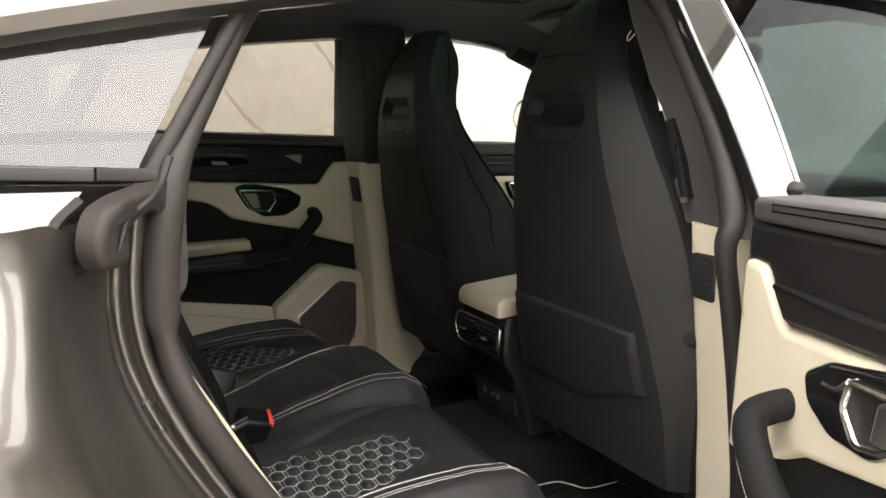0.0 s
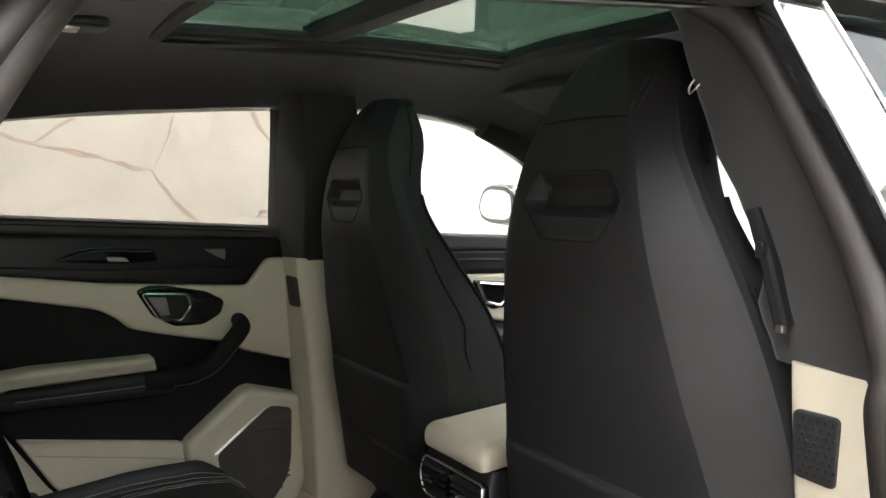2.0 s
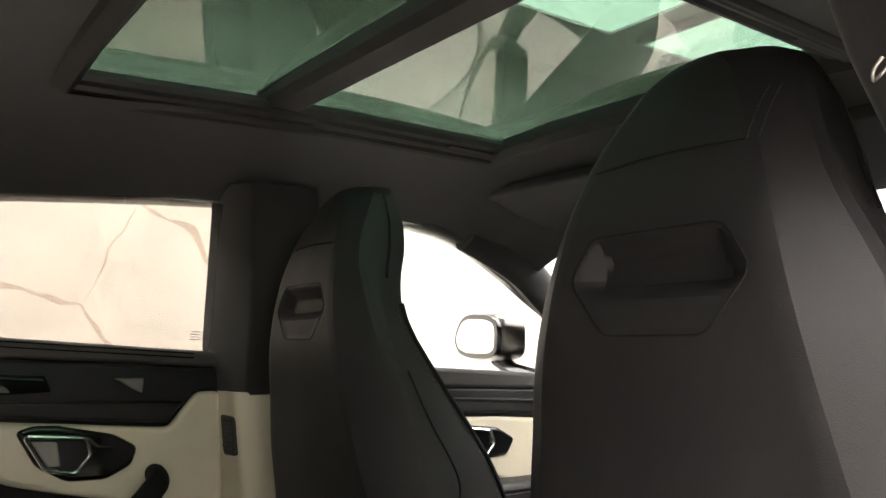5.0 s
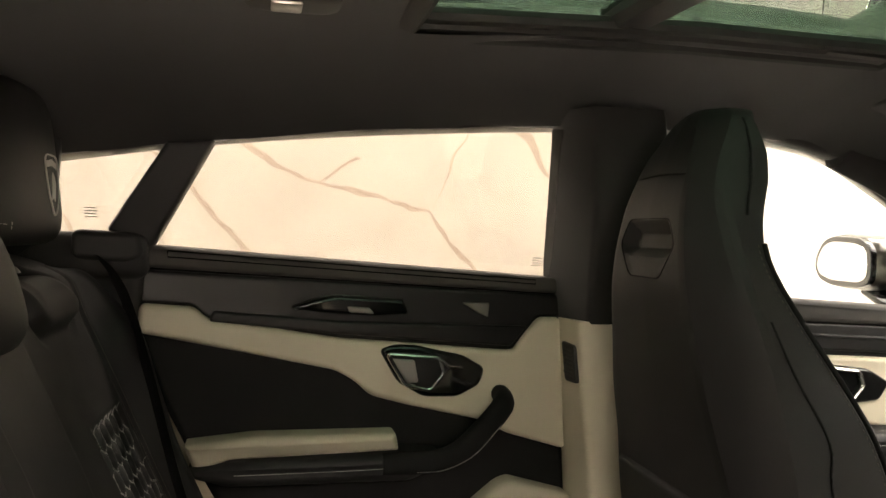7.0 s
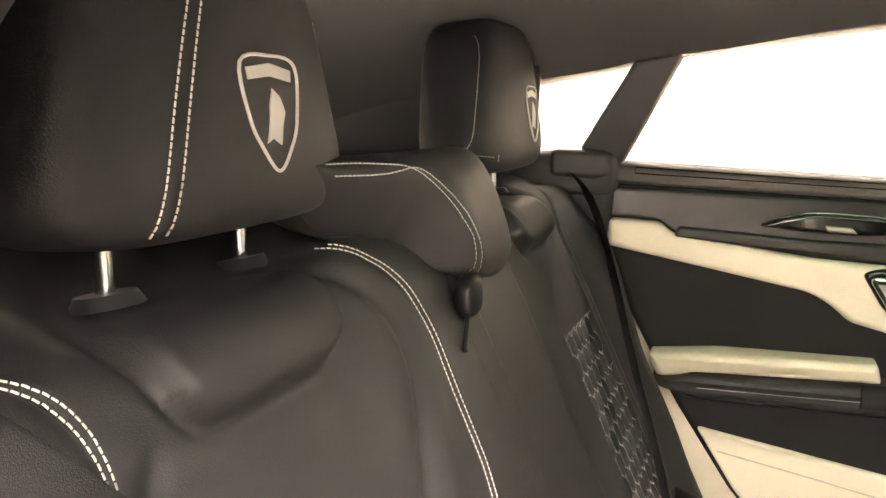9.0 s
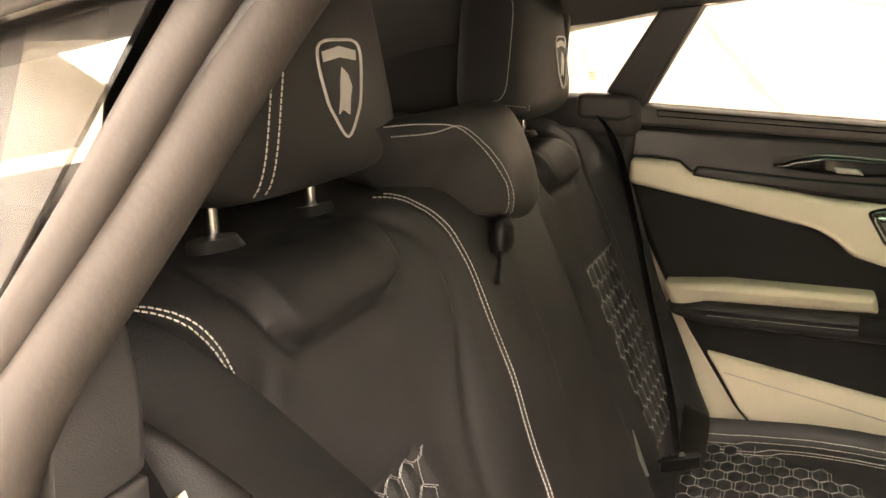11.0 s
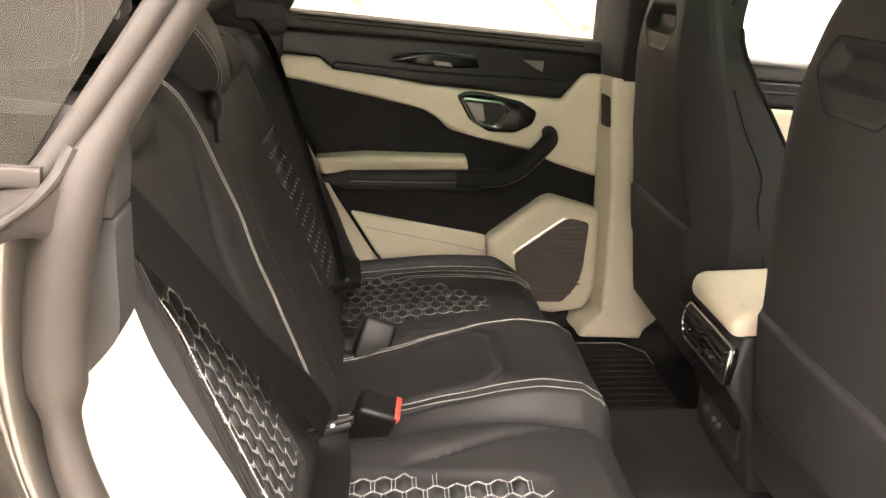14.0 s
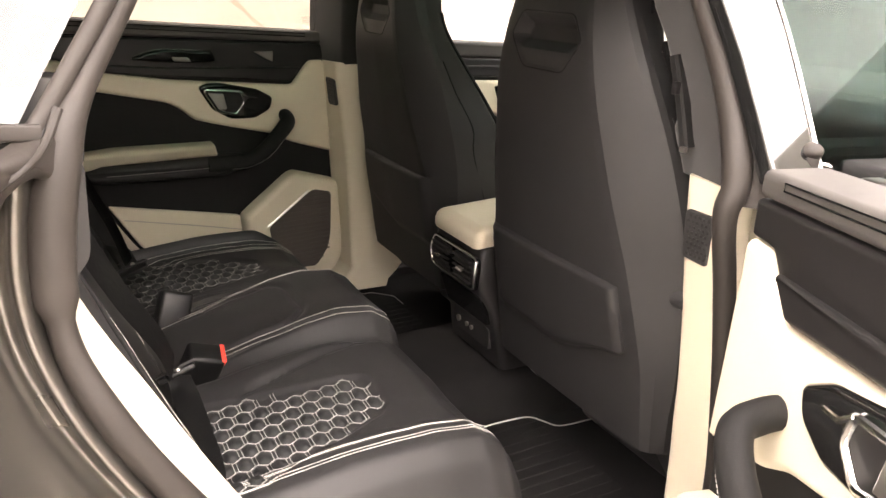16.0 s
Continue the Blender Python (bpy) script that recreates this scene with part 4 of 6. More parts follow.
def jamb(u, v):
    f = u * (len(jp) - 1)
    i = min(int(f), len(jp) - 2)
    p = jp[i].lerp(jp[i + 1], f - i)
    g = v * (len(across) - 1)
    k = min(int(g), len(across) - 2)
    a, b = across[k], across[k + 1]
    d = a.lerp(b, g - k)
    ease = step(0.55, 1.0, v)
    x = p.x + d.x
    x = x * (1 - ease) + (-0.36 + d.x) * ease
    return Vector((x, -0.710 - 0.030 * step(1.08, 0.9, p.z) + d.y * (0.62 + 0.38 * step(1.20, 1.02, p.z)), p.z + d.z * (1 - ease) - 0.03 * ease * (1.2 - p.z)))


solid("door_jamb", sheet(90, 102, jamb), PAINT, "grey metallic painted rear door jamb and fender", "car body", kind="structure", sharp=60)
# fender shoulder above, black gap line and belt trim
FENDER_X = [(0.0, -0.405), (0.2, -0.436), (0.4, -0.468), (0.6, -0.5), (0.8, -0.533), (1.0, -0.565)]


def fender(u, v, off=0.0):
    return Vector((curve(FENDER_X, v) - 0.80 * u, -0.724 - 0.105 * v - 0.02 * v * v + 0.03 * u - 0.8 * off, 1.214 + 0.03 * u - 0.135 * v + 0.6 * off))


solid("fender_shoulder", sheet(24, 20, fender), PAINT, "grey metallic painted fender shoulder under the quarter window", "car body", kind="structure")
solid("shut_line", tube([fender(-0.004, v, -0.003) for v in np.linspace(0.05, 1, 24)], 0.006, 8, up=(1, 0, 0)), RUBBER, "black shut line along the fender", "car body", kind="structure")
bm = bmesh.new()
sweep(bm, [(-0.392, -0.7065, 1.2285), (-0.50, -0.696, 1.236), (-0.85, -0.657, 1.262)], fillet([(-0.006, -0.0085), (0.006, -0.0085), (0.006, 0.0065), (-0.006, 0.0065)], 0.0025, 3), up=(0, 0.1, 1))
solid("belt_trim", bm, PLASTIC, "black belt line trim under the quarter glass", "trim", kind="structure")
bm = bmesh.new()
sweep(bm, [(-0.334, -0.7015, 1.2235), (-0.3905, -0.709, 1.2285)], fillet([(-0.006, -0.0075), (0.006, -0.0075), (0.006, 0.0065), (-0.006, 0.0065)], 0.0025, 3), up=(0, 0.1, 1))
solid("belt_trim_cap", bm, RUBBER, "smooth dark end cap of the belt trim", "trim", kind="structure")
# black gloss outer cover of the centre pillar and knob
place = lambda u, v, h: Vector((u, -0.824 + 0.50 * (v - 1.16) * 0.98 - h, v))
solid("pillar_applique", plate(fillet([(0.405, 1.130), (0.484, 1.135), (0.484, 1.22), (0.480, 1.30), (0.466, 1.38), (0.444, 1.45), (0.366, 1.45), (0.382, 1.345), (0.396, 1.27), (0.402, 1.20)], 0.006), -0.02, 0.004, 0.004, place), APPLIQUE, "gloss black outer cover of the centre pillar", "pillar cover", kind="structure")
bm = bmesh.new()
sweep(bm, [place(a, z, 0.004) for a, z, _ in catmull([(0.486, 1.135, 0), (0.486, 1.20, 0), (0.484, 1.27, 0), (0.475, 1.345, 0), (0.456, 1.42, 0), (0.445, 1.455, 0)], 5)], disc(0.003, 6))
solid("bright_trim_strip", bm, SATIN, "bright strip along the pillar cover", "trim", kind="structure")
solid("front_door_window_outside", plate(fillet([(0.495, 1.14), (1.2, 1.10), (1.2, 1.30), (0.95, 1.44), (0.458, 1.455)], 0.004), -0.010, -0.006, 0.001, place, steps=1), GLASS_FRONT, "lightly tinted glass of the front door seen from outside", "window", kind="structure")
knob = thing("door_buffer", (0.480, -0.82, 1.13), "small black rubber door buffer on the pillar", "door buffer")
part("bracket", soft_box((0.462, -0.836, 1.118), (0.500, -0.806, 1.132), 0.004, 2), PIANO, knob, "gloss black bracket")
bm = rounded_block(bmesh.new(), (0.478, -0.822, 1.148), (0.013, 0.012, 0.022), 3.0, 20, 12)
part("stem", bm, RUBBER, knob)
part("striker", tube(catmull([(0.490, -0.826, 1.130), (0.503, -0.832, 1.136), (0.505, -0.834, 1.146), (0.490, -0.828, 1.150)], 6), 0.003, 8), CHROME, knob, "bright striker loop")
bm = bmesh.new()
bmesh.ops.create_uvsphere(bm, u_segments=16, v_segments=10, radius=0.015, matrix=Matrix.Translation((0.478, -0.823, 1.166)) @ Matrix.Diagonal((1, 1, 0.7, 1)))
part("cap", bm, RUBBER, knob)
# rubber web that closes the gap between the seal and the pillar cover
web_in = catmull([(0.388, -0.786, 1.10), (0.402, -0.786, 1.135), (0.416, -0.752, 1.215), (0.411, -0.708, 1.310), (0.396, -0.652, 1.420)], 6)
web_out = catmull([(0.412, -0.838, 1.10), (0.412, -0.828, 1.135), (0.412, -0.792, 1.215), (0.400, -0.746, 1.310), (0.388, -0.690, 1.430)], 6)
web = lambda u, v: web_in[round(u * (len(web_in) - 1))].lerp(web_out[round(u * (len(web_in) - 1))], v) + Vector((0.006, 0, 0)) * math.sin(math.pi * v)
solid("pillar_web", sheet(len(web_in) - 1, 6, web, lambda u, v: web(u, v) + Vector((0.012, 0.004, 0))), RUBBER, "dark rubber web between door seal and pillar cover", "door seal", kind="structure", sharp=60)
# outer door frame lip at the hinge side
solid("hinge_jamb", sheet(20, 8, lambda u, v: (0.445 + 0.085 * v, -0.800 - 0.075 * v + 0.02 * math.sin(v * 6), 1.10 - 0.68 * u)), PAINT, "grey metallic painted hinge side of the door opening", "car body", kind="structure")


# ---------------------------------------------------------------- seats stand square to the car's own axis
PIVOT = Vector((0.45, 0.72, 1.10))
SQUARE = Matrix.Translation(PIVOT) @ Matrix.Rotation(radians(-1.67), 4, "Z") @ Matrix.Rotation(radians(-0.68), 4, "X") @ Matrix.Translation(-PIVOT)


def settle(t, shift=(0, 0, 0)):
    t.matrix_basis = SQUARE @ Matrix.Translation(shift) @ t.matrix_basis
    return t


BENCH_SHIFT = (0.025, 0, -0.015)
bench_group = []

# ---------------------------------------------------------------- rear bench
bench = thing("rear_bench", (0.0, 0, 0.415), "black leather rear bench with white stitched hexagon inserts", "car seat")


def patch_in(x, a):
    """How far inside the quilted insert of an outer cushion a place is (a is the distance from the middle)."""
    inner = a - (0.252 + 0.19 * (x + 0.142))
    low = 0.535 - 0.50 * max(0, x + 0.10) - a if x > -0.10 else 0.535 - a
    front = 0.138 - 0.20 * max(0, a - 0.38) - x
    corner = (inner + front) / 1.41 - 0.010
    heel = (low + front) / 1.41 - 0.008
    return min(inner, low, front, corner, heel)


MID_SPINE = [(-0.26, 0.644), (-0.16, 0.660), (-0.08, 0.680), (0.02, 0.710), (0.10, 0.732), (0.16, 0.741), (0.30, 0.744)]


def cushion_z(x, y):
    a = abs(y)
    if y < -0.53:
        a = 0.53 + (a - 0.53) * 0.66
    fr = curve([(-0.25, 0), (0.15, 0), (0.217, -0.008), (0.252, -0.028), (0.272, -0.06)], x)
    level = 0.670 + 0.026 * min(1, max(0, (x + 0.15) / 0.24))
    if a < 0.17:
        z = sum(curve(MID_SPINE, x + 0.01 * k) for k in (-2, -1, 0, 1, 2)) / 5
        z -= max(0.014, z - level + 0.006) * step(0.112, 0.166, a) + 0.004 * step(0.10, 0.0, a)
        groove = 0.006 * math.exp(-((a - 0.118) / 0.004) ** 2)
        # panel with a rounded front end
        px, pa = max(0, x - 0.050), max(0, a - 0.042)
        edge = math.hypot(px, pa) - 0.055
        groove += 0.0075 * math.exp(-(edge / 0.006) ** 2) - 0.002 * step(0.0, -0.01, edge)
        return z + fr - groove
    z = level + 0.002 - (0.024 * step(0.166, 0.21, y) if y > 0 else 0) - 0.007 * step(0.31, 0.40, a) * step(0.0, 0.12, x)
    z += (0.016 * step(0.47, 0.515, a) if y < 0 else 0.040 * step(0.26, 0.16, x) * step(0.525, 0.556, a)) - 0.030 * step(0.545, 0.575, a) - 0.05 * step(0.565, 0.59, a)
    z += 0.006 * step(0.262, 0.215, a) * step(0.22, -0.05, x) - 0.012 * step(0.20, 0.172, a) * step(0.1, -0.15, x)
    # the side of the middle seat runs out over the cushion's rear corner
    wedge = a - (0.170 + 0.33 * (0.205 - x))
    z += (0.005 * step(0.0, -0.02, wedge) - 0.005 * math.exp(-(wedge / 0.005) ** 2)) * step(-0.10, -0.02, x) * step(0.22, 0.19, x)
    p = patch_in(x, a)
    z -= 0.007 * step(-0.004, 0.010, p)
    z -= 0.006 * math.exp(-((a - 0.504) / 0.004) ** 2)
    z -= 0.012 * step(0.182, 0.168, a)
    return z + fr


def cushion(ya, yb):
    xa, xb = -0.24, 0.272
    nx, ny = 90, max(40, int(abs(yb - ya) / 0.0055))
    top = lambda u, v: (xa + (xb - xa) * u, ya + (yb - ya) * v, cushion_z(xa + (xb - xa) * u, ya + (yb - ya) * v))

    def under(u, v):
        x, y, z = top(u, v)
        return (x - 0.03 * step(0.8, 1, u), y, 0.50)
    return sheet(nx, ny, top, under)


cn = part("cushion", cushion(-0.621, -0.166), LEATHER, bench, "outer seat cushion in black leather", sharp=60)
cm = part("cushion", cushion(-0.164, 0.164), LEATHER, bench, "raised middle seat cushion", sharp=60)
cf = part("cushion", cushion(0.166, 0.59), LEATHER, bench, "outer seat cushion in black leather", sharp=60)
for s, par in ((-1, cn), (1, cf)):
    bm = bmesh.new()
    for off in (0.500, 0.509):
        stitches(bm, [(x, s * off, cushion_z(x, s * off) + 0.0012) for x in np.linspace(-0.2, 0.252, 60)])
    for off in (0.528, 0.535):
        stitches(bm, [(x, s * off, cushion_z(x, s * off) + 0.0012) for x in np.linspace(-0.2, 0.257, 60)])
    part("stitching", bm, THREAD, par, "white double seam")
    bm = bmesh.new()
    for off in (0.112, 0.124):
        stitches(bm, [(x, s * (off - 0.02 * step(0.1, -0.2, x)), cushion_z(x, s * off) + 0.0016) for x in np.linspace(-0.18, 0.257, 60)])
    part("stitching", bm, THREAD, cm, "white double seam")
part("front_panel", soft_box((0.17, -0.57, 0.42), (0.250, 0.57, 0.60), 0.02), LEATHER_SOFT, bench, "black leather front of the bench")
part("base", soft_box((-0.30, -0.57, 0.40), (0.22, 0.57, 0.52), 0.02), PLASTIC, bench)

# back: a reclined sheet, s runs up along it, h stands off it
BX, BZ = -0.190, 0.700
BU, BN = Vector((-0.400, 0, 0.9165)), Vector((0.9165, 0, 0.400))


SEAM_NEAR = [(0, 0.522), (0.25, 0.512), (0.35, 0.502), (0.41, 0.492), (0.46, 0.481), (0.488, 0.476), (0.504, 0.479), (0.525, 0.489), (0.547, 0.508), (0.568, 0.533), (0.585, 0.556)]
SEAM_FAR = [(0, 0.496), (0.10, 0.492), (0.22, 0.486), (0.35, 0.478), (0.41, 0.474), (0.46, 0.474), (0.494, 0.480), (0.52, 0.488), (0.545, 0.503), (0.565, 0.523), (0.585, 0.548)]


def outer_seam(s, side=1):
    """The seam between the seat's middle and its outer bolster swings out at the shoulder."""
    keys = SEAM_NEAR if side < 0 else SEAM_FAR
    return sum(curve(keys, s + 0.008 * k) for k in (-3, -2, -1, 0, 1, 2, 3)) / 7


def mid_seam(s):
    """The long double seam between the wide backrest and the middle place."""
    keys = [(0.0, -0.178), (0.12, -0.152), (0.25, -0.126), (0.36, -0.121), (0.47, -0.120), (0.515, -0.136), (0.545, -0.168), (0.57, -0.215)]
    return sum(curve(keys, s + 0.008 * k) for k in (-3, -2, -1, 0, 1, 2, 3)) / 7


FOLD_IN = [(0.20, -0.236), (0.31, -0.222), (0.355, -0.208), (0.405, -0.180), (0.46, -0.158), (0.50, -0.172), (0.537, -0.206), (0.56, -0.262)]
FOLD_OUT = [(0.30, -0.488), (0.42, -0.470), (0.50, -0.434), (0.56, -0.410)]


def soft(keys, x):
    return sum(curve(keys, x + 0.010 * k) for k in (-3, -2, -1, 0, 1, 2, 3)) / 7


def back_h(s, y):
    a = abs(y)
    seam = outer_seam(s, y)
    if y > 0:
        h = 0.050 * (0.60 + 0.40 * step(0.20, 0.46, s)) * step(seam - 0.004, seam + 0.055, a) * step(0.60, 0.40, s) - 0.075 * step(0.560, 0.600, a)
    else:
        tall = 0.032
        h = tall * step(seam - 0.004, seam + 0.026, a) * step(0.60, 0.42, s) - (tall - 0.022) * step(0.548, 0.578, a) * step(0.56, 0.46, s)
    mid = mid_seam(s)
    h += 0.016 * step(-0.275, -0.165, y) * step(0.19, 0.15, y) * step(0.60, 0.50, s)
    h -= 0.006 * math.exp(-((abs(y) - seam - 0.0015) / 0.005) ** 2)
    if y < 0:
        h -= 0.006 * math.exp(-((y - mid) / 0.0045) ** 2)
        # soft folds either side of the seat's middle
        h -= 0.005 * math.exp(-((y - soft(FOLD_IN, s)) / 0.010) ** 2) * step(0.20, 0.30, s)
        h += 0.005 * step(0.0, 0.035, y - soft(FOLD_IN, s)) * step(0.24, 0.34, s)
        h -= 0.006 * math.exp(-((y - soft(FOLD_OUT, s)) / 0.011) ** 2) * step(0.36, 0.44, s) * step(0.490, 0.462, s)
    else:
        h -= 0.010 * math.exp(-((y - 0.175) / 0.006) ** 2)
    # shoulder pad: a flat tongue with rounded lower corners
    for c, half in ((-0.328, 0.094), (0.345, 0.090)):
        d = abs(y - c)
        if d < half + 0.02:
            low = 0.474 + 0.030 * max(0, (d - 0.045) / (half - 0.045)) ** 3
            e = min(s - low, (half - d) * 1.2)
            h += 0.017 * step(-0.004, 0.014, e) + 0.004 * step(0.01, 0.05, e) - 0.005 * math.exp(-((e + 0.004) / 0.010) ** 2)
    # quilted insert
    ins = min(a - 0.298, seam - 0.007 - a, 0.345 - s, s - 0.02) if y > 0 else min(abs(y) - 0.298 - 0.25 * max(0, s - 0.29), seam - 0.007 - abs(y), 0.348 - s, s - 0.02)
    h -= 0.007 * step(-0.004, 0.008, ins)
    h += 0.003 * noise.noise((s * 6, y * 6, 0.3)) + 0.0012 * noise.noise((s * 19, y * 15, 1.7))
    return h


ROLL_R = 0.045


def roll_start(y):
    """The top edge stands higher towards the middle headrest."""
    a = abs(y)
    return 0.496 + 0.046 * step(0.29, 0.14, a) + 0.020 * step(0.42, 0.47, a)



def back_at(s, y, off=0.0):
    """A place on the back; past the top it turns over towards the parcel shelf."""
    ROLL_S = roll_start(y)
    h = back_h(s, y) * step(0.60, 0.53, s) + off
    if s <= ROLL_S:
        return Vector((BX, y, BZ)) + BU * s + BN * h
    turn = radians(50)
    arc = ROLL_R * turn
    c = Vector((BX, y, BZ)) + BU * ROLL_S - BN * ROLL_R
    k = min(1, (s - ROLL_S) / arc)
    an = math.atan2(BN.z, BN.x) + turn * k
    n = Vector((math.cos(an), 0, math.sin(an)))
    return c + n * (ROLL_R + h) + Vector((-n.z, 0, n.x)) * max(0, s - ROLL_S - arc)


def back(ya, yb):
    sa, sb = -0.03, 0.72
    ny = max(36, int((yb - ya) / 0.0036))
    return sheet(185, ny, lambda u, v: back_at(sa + (sb - sa) * u, ya + (yb - ya) * v), lambda u, v: Vector((BX - 0.12, ya + (yb - ya) * v, BZ)) + BU * (sa + (sb - sa) * u) * 0.75)


bn = part("backrest", back(-0.578, -0.0455), LEATHER, bench, "wide backrest in black leather", sharp=60)
part("backrest", back(-0.0445, 0.173), LEATHER, bench, "middle backrest", sharp=60)
bf = part("backrest", back(0.175, 0.608), LEATHER, bench, "outer backrest in black leather", sharp=60)
bm = bmesh.new()
for off in (-0.005, 0.005):
    stitches(bm, [back_at(s, mid_seam(s) + off, 0.0015) for s in np.linspace(0.06, 0.56, 110)], lift=BN)
part("stitching", bm, THREAD, bn, "white double seam")
bm = bmesh.new()
for off in (-0.004, 0.007):
    stitches(bm, [back_at(s, -outer_seam(s, -1) - off - (0.016 if off > 0 else 0) * step(0.44, 0.32, s), 0.0026) for s in np.linspace(0.02, 0.58, 90)], lift=BN)
part("stitching", bm, THREAD, bn, "white double seam")
bm = bmesh.new()
for off in (-0.004, 0.007):
    stitches(bm, [back_at(s, outer_seam(s) + off, 0.0015) for s in np.linspace(0.02, 0.58, 90)], lift=BN)
part("stitching", bm, GRILLE, bf)
for s_, par in ((-1, bn), (1, bf)):
    for more in ((0.036, 0.042) if s_ < 0 else ()):
        part("piping", tube([back_at(s, s_ * (outer_seam(s, s_) + more), 0.001) for s in np.linspace(0.0, 0.56, 40)], 0.0028, 8), LEATHER_SOFT, par)


def hexagons(place, inside, parent, ua, ub, va, vb, pitch=0.030, long=1.2):
    """Quilted hexagons: a raised pad and a double stitched outline each. The long axis runs along v."""
    w, hgt = pitch, pitch * long
    r = 0.5 * hgt
    rows = bmesh.new()
    pads = []
    nu, nv = int((ub - ua) / (0.78 * hgt)) + 2, int((vb - va) / w) + 2
    for i in range(nu):
        for j in range(nv):
            cu, cv = ua + i * hgt * 0.78, va + j * w + (w / 2 if i % 2 else 0)
            pts = [(cu + a, cv + b) for a, b in ((-r * 0.99, 0), (-r * 0.56, w * 0.405), (r * 0.56, w * 0.405), (r * 0.99, 0), (r * 0.56, -w * 0.405), (-r * 0.56, -w * 0.405))]
            hits = [inside(*p) > -0.001 for p in pts]
            if inside(cu, cv) > 0.004 and all(hits):
                pads.append((cu, cv, pts))
            for k in range(6):
                if hits[k] and hits[(k + 1) % 6]:
                    a, b = pts[k], pts[(k + 1) % 6]
                    line = [place(a[0] + (b[0] - a[0]) * t, a[1] + (b[1] - a[1]) * t, 0.0012) for t in np.linspace(0, 1, 4)]
                    up = place(cu, cv, 0.01) - place(cu, cv, 0)
                    stitches(rows, line, 0.0040, 0.0035, 0.00042, up)
    for cu, cv, pts in pads:
        bm = bmesh.new()
        ring0 = [bm.verts.new(place(cu + (a - cu) * 0.90, cv + (b - cv) * 0.90, 0.0005)) for a, b in pts]
        ring1 = [bm.verts.new(place(cu + (a - cu) * 0.70, cv + (b - cv) * 0.70, 0.0042)) for a, b in pts]
        c = bm.verts.new(place(cu, cv, 0.0060))
        for k in range(6):
            bm.faces.new((ring0[k], ring0[(k + 1) % 6], ring1[(k + 1) % 6], ring1[k]))
            bm.faces.new((ring1[k], ring1[(k + 1) % 6], c))
        part("quilted_hexagon", bm, PERFORATED, parent, sharp=80)
    part("hexagon_stitching", rows, THREAD_GREY, parent, "white hexagon seam")


for s, par, bpar in ((-1, cn, bn), (1, cf, bf)):
    hexagons(lambda v, u, h, s=s: Vector((u, s * v, cushion_z(u, s * v) + h)), lambda v, u: patch_in(u, v) - 0.003, par, 0.26, 0.56, -0.165, 0.13, 0.0285, 1.38)
    hexagons(lambda u, v, h, s=s: back_at(u, s * v, h), lambda u, v, s=s: min(v - 0.298, outer_seam(u, s) - 0.007 - v, 0.345 - u, u - 0.02) - 0.001, bpar, 0.02, 0.36, 0.30, 0.50, 0.0275, 1.42)


def crest(place, parent):
    """A plain embroidered shield badge."""
    out = [(-0.034, 0.040), (0.0, 0.047), (0.034, 0.040), (0.030, -0.006), (0.019, -0.030), (0.0, -0.050), (-0.019, -0.030), (-0.030, -0.006)]
    ring = catmull([(a, b, 0) for a, b in out], 5, closed=True)
    bm = bmesh.new()
    pts = [place(p.x, p.y, 0.001) for p in ring]
    up = place(0, 0, 1) - place(0, 0, 0)
    sweep(bm, pts, disc(0.0013, 6), up=lambda p: up, closed=True)
    b = part("badge", bm, SILVER_THREAD, parent, "silver embroidered shield outline")
    bm = bmesh.new()
    plate([(-0.028, 0.036), (0.0, 0.041), (0.028, 0.036), (0.027, 0.026), (0.0, 0.030), (-0.027, 0.026)], 0.0, 0.0012, 0.0004, place, bm, 1)
    part("badge_bar", bm, SILVER_THREAD, b)
    bm = bmesh.new()
    plate([(0.001, 0.020), (0.010, 0.013), (0.015, 0.000), (0.010, -0.012), (0.006, -0.028), (-0.004, -0.022), (-0.012, -0.026), (-0.006, -0.008), (-0.004, 0.006)], 0.0, 0.0012, 0.0004, place, bm, 1)
    part("badge_shape", bm, SILVER_THREAD, b)


def rear_headrest(y):
    h = thing("headrest", (-0.45, y, 1.215), "black leather rear headrest with a silver shield badge on chrome posts", "headrest", "rear headrests")
    bm = rounded_block(bmesh.new(), (-0.466, y, 1.343), (0.052, 0.142, 0.104), 5.0, 48, 24, tilt=radians(-3), lean=(-0.004, 0, 0), taper=0.22, bulge=0.010)
    pad = part("pad", bm, LEATHER, h, sharp=70)
    for s in (-1, 1):
        bm = tube([(-0.474, y + s * 0.072, 1.175), (-0.474, y + s * 0.072, 1.27)], 0.0065, 12, up=(1, 0, 0))
        post = part("post", bm, CHROME, h, "chrome headrest post")
        bm = bmesh.new()
        bmesh.ops.create_cone(bm, cap_ends=True, segments=20, radius1=0.025, radius2=0.020, depth=0.009, matrix=Matrix.Translation((-0.474, y + s * 0.072, 1.203)) @ Matrix.Rotation(radians(-8), 4, "Y"))
        part("socket", bm, PLASTIC, post)
    return h, pad


# the pad's own front, to lay seams and the badge on
def front_of(pad, y, z, off):
    ok, place, nor, _ = pad.ray_cast(Vector((0.2, y, z)), Vector((-1, 0, 0)))
    return (place + nor * off) if ok else Vector((-0.39, y, z))


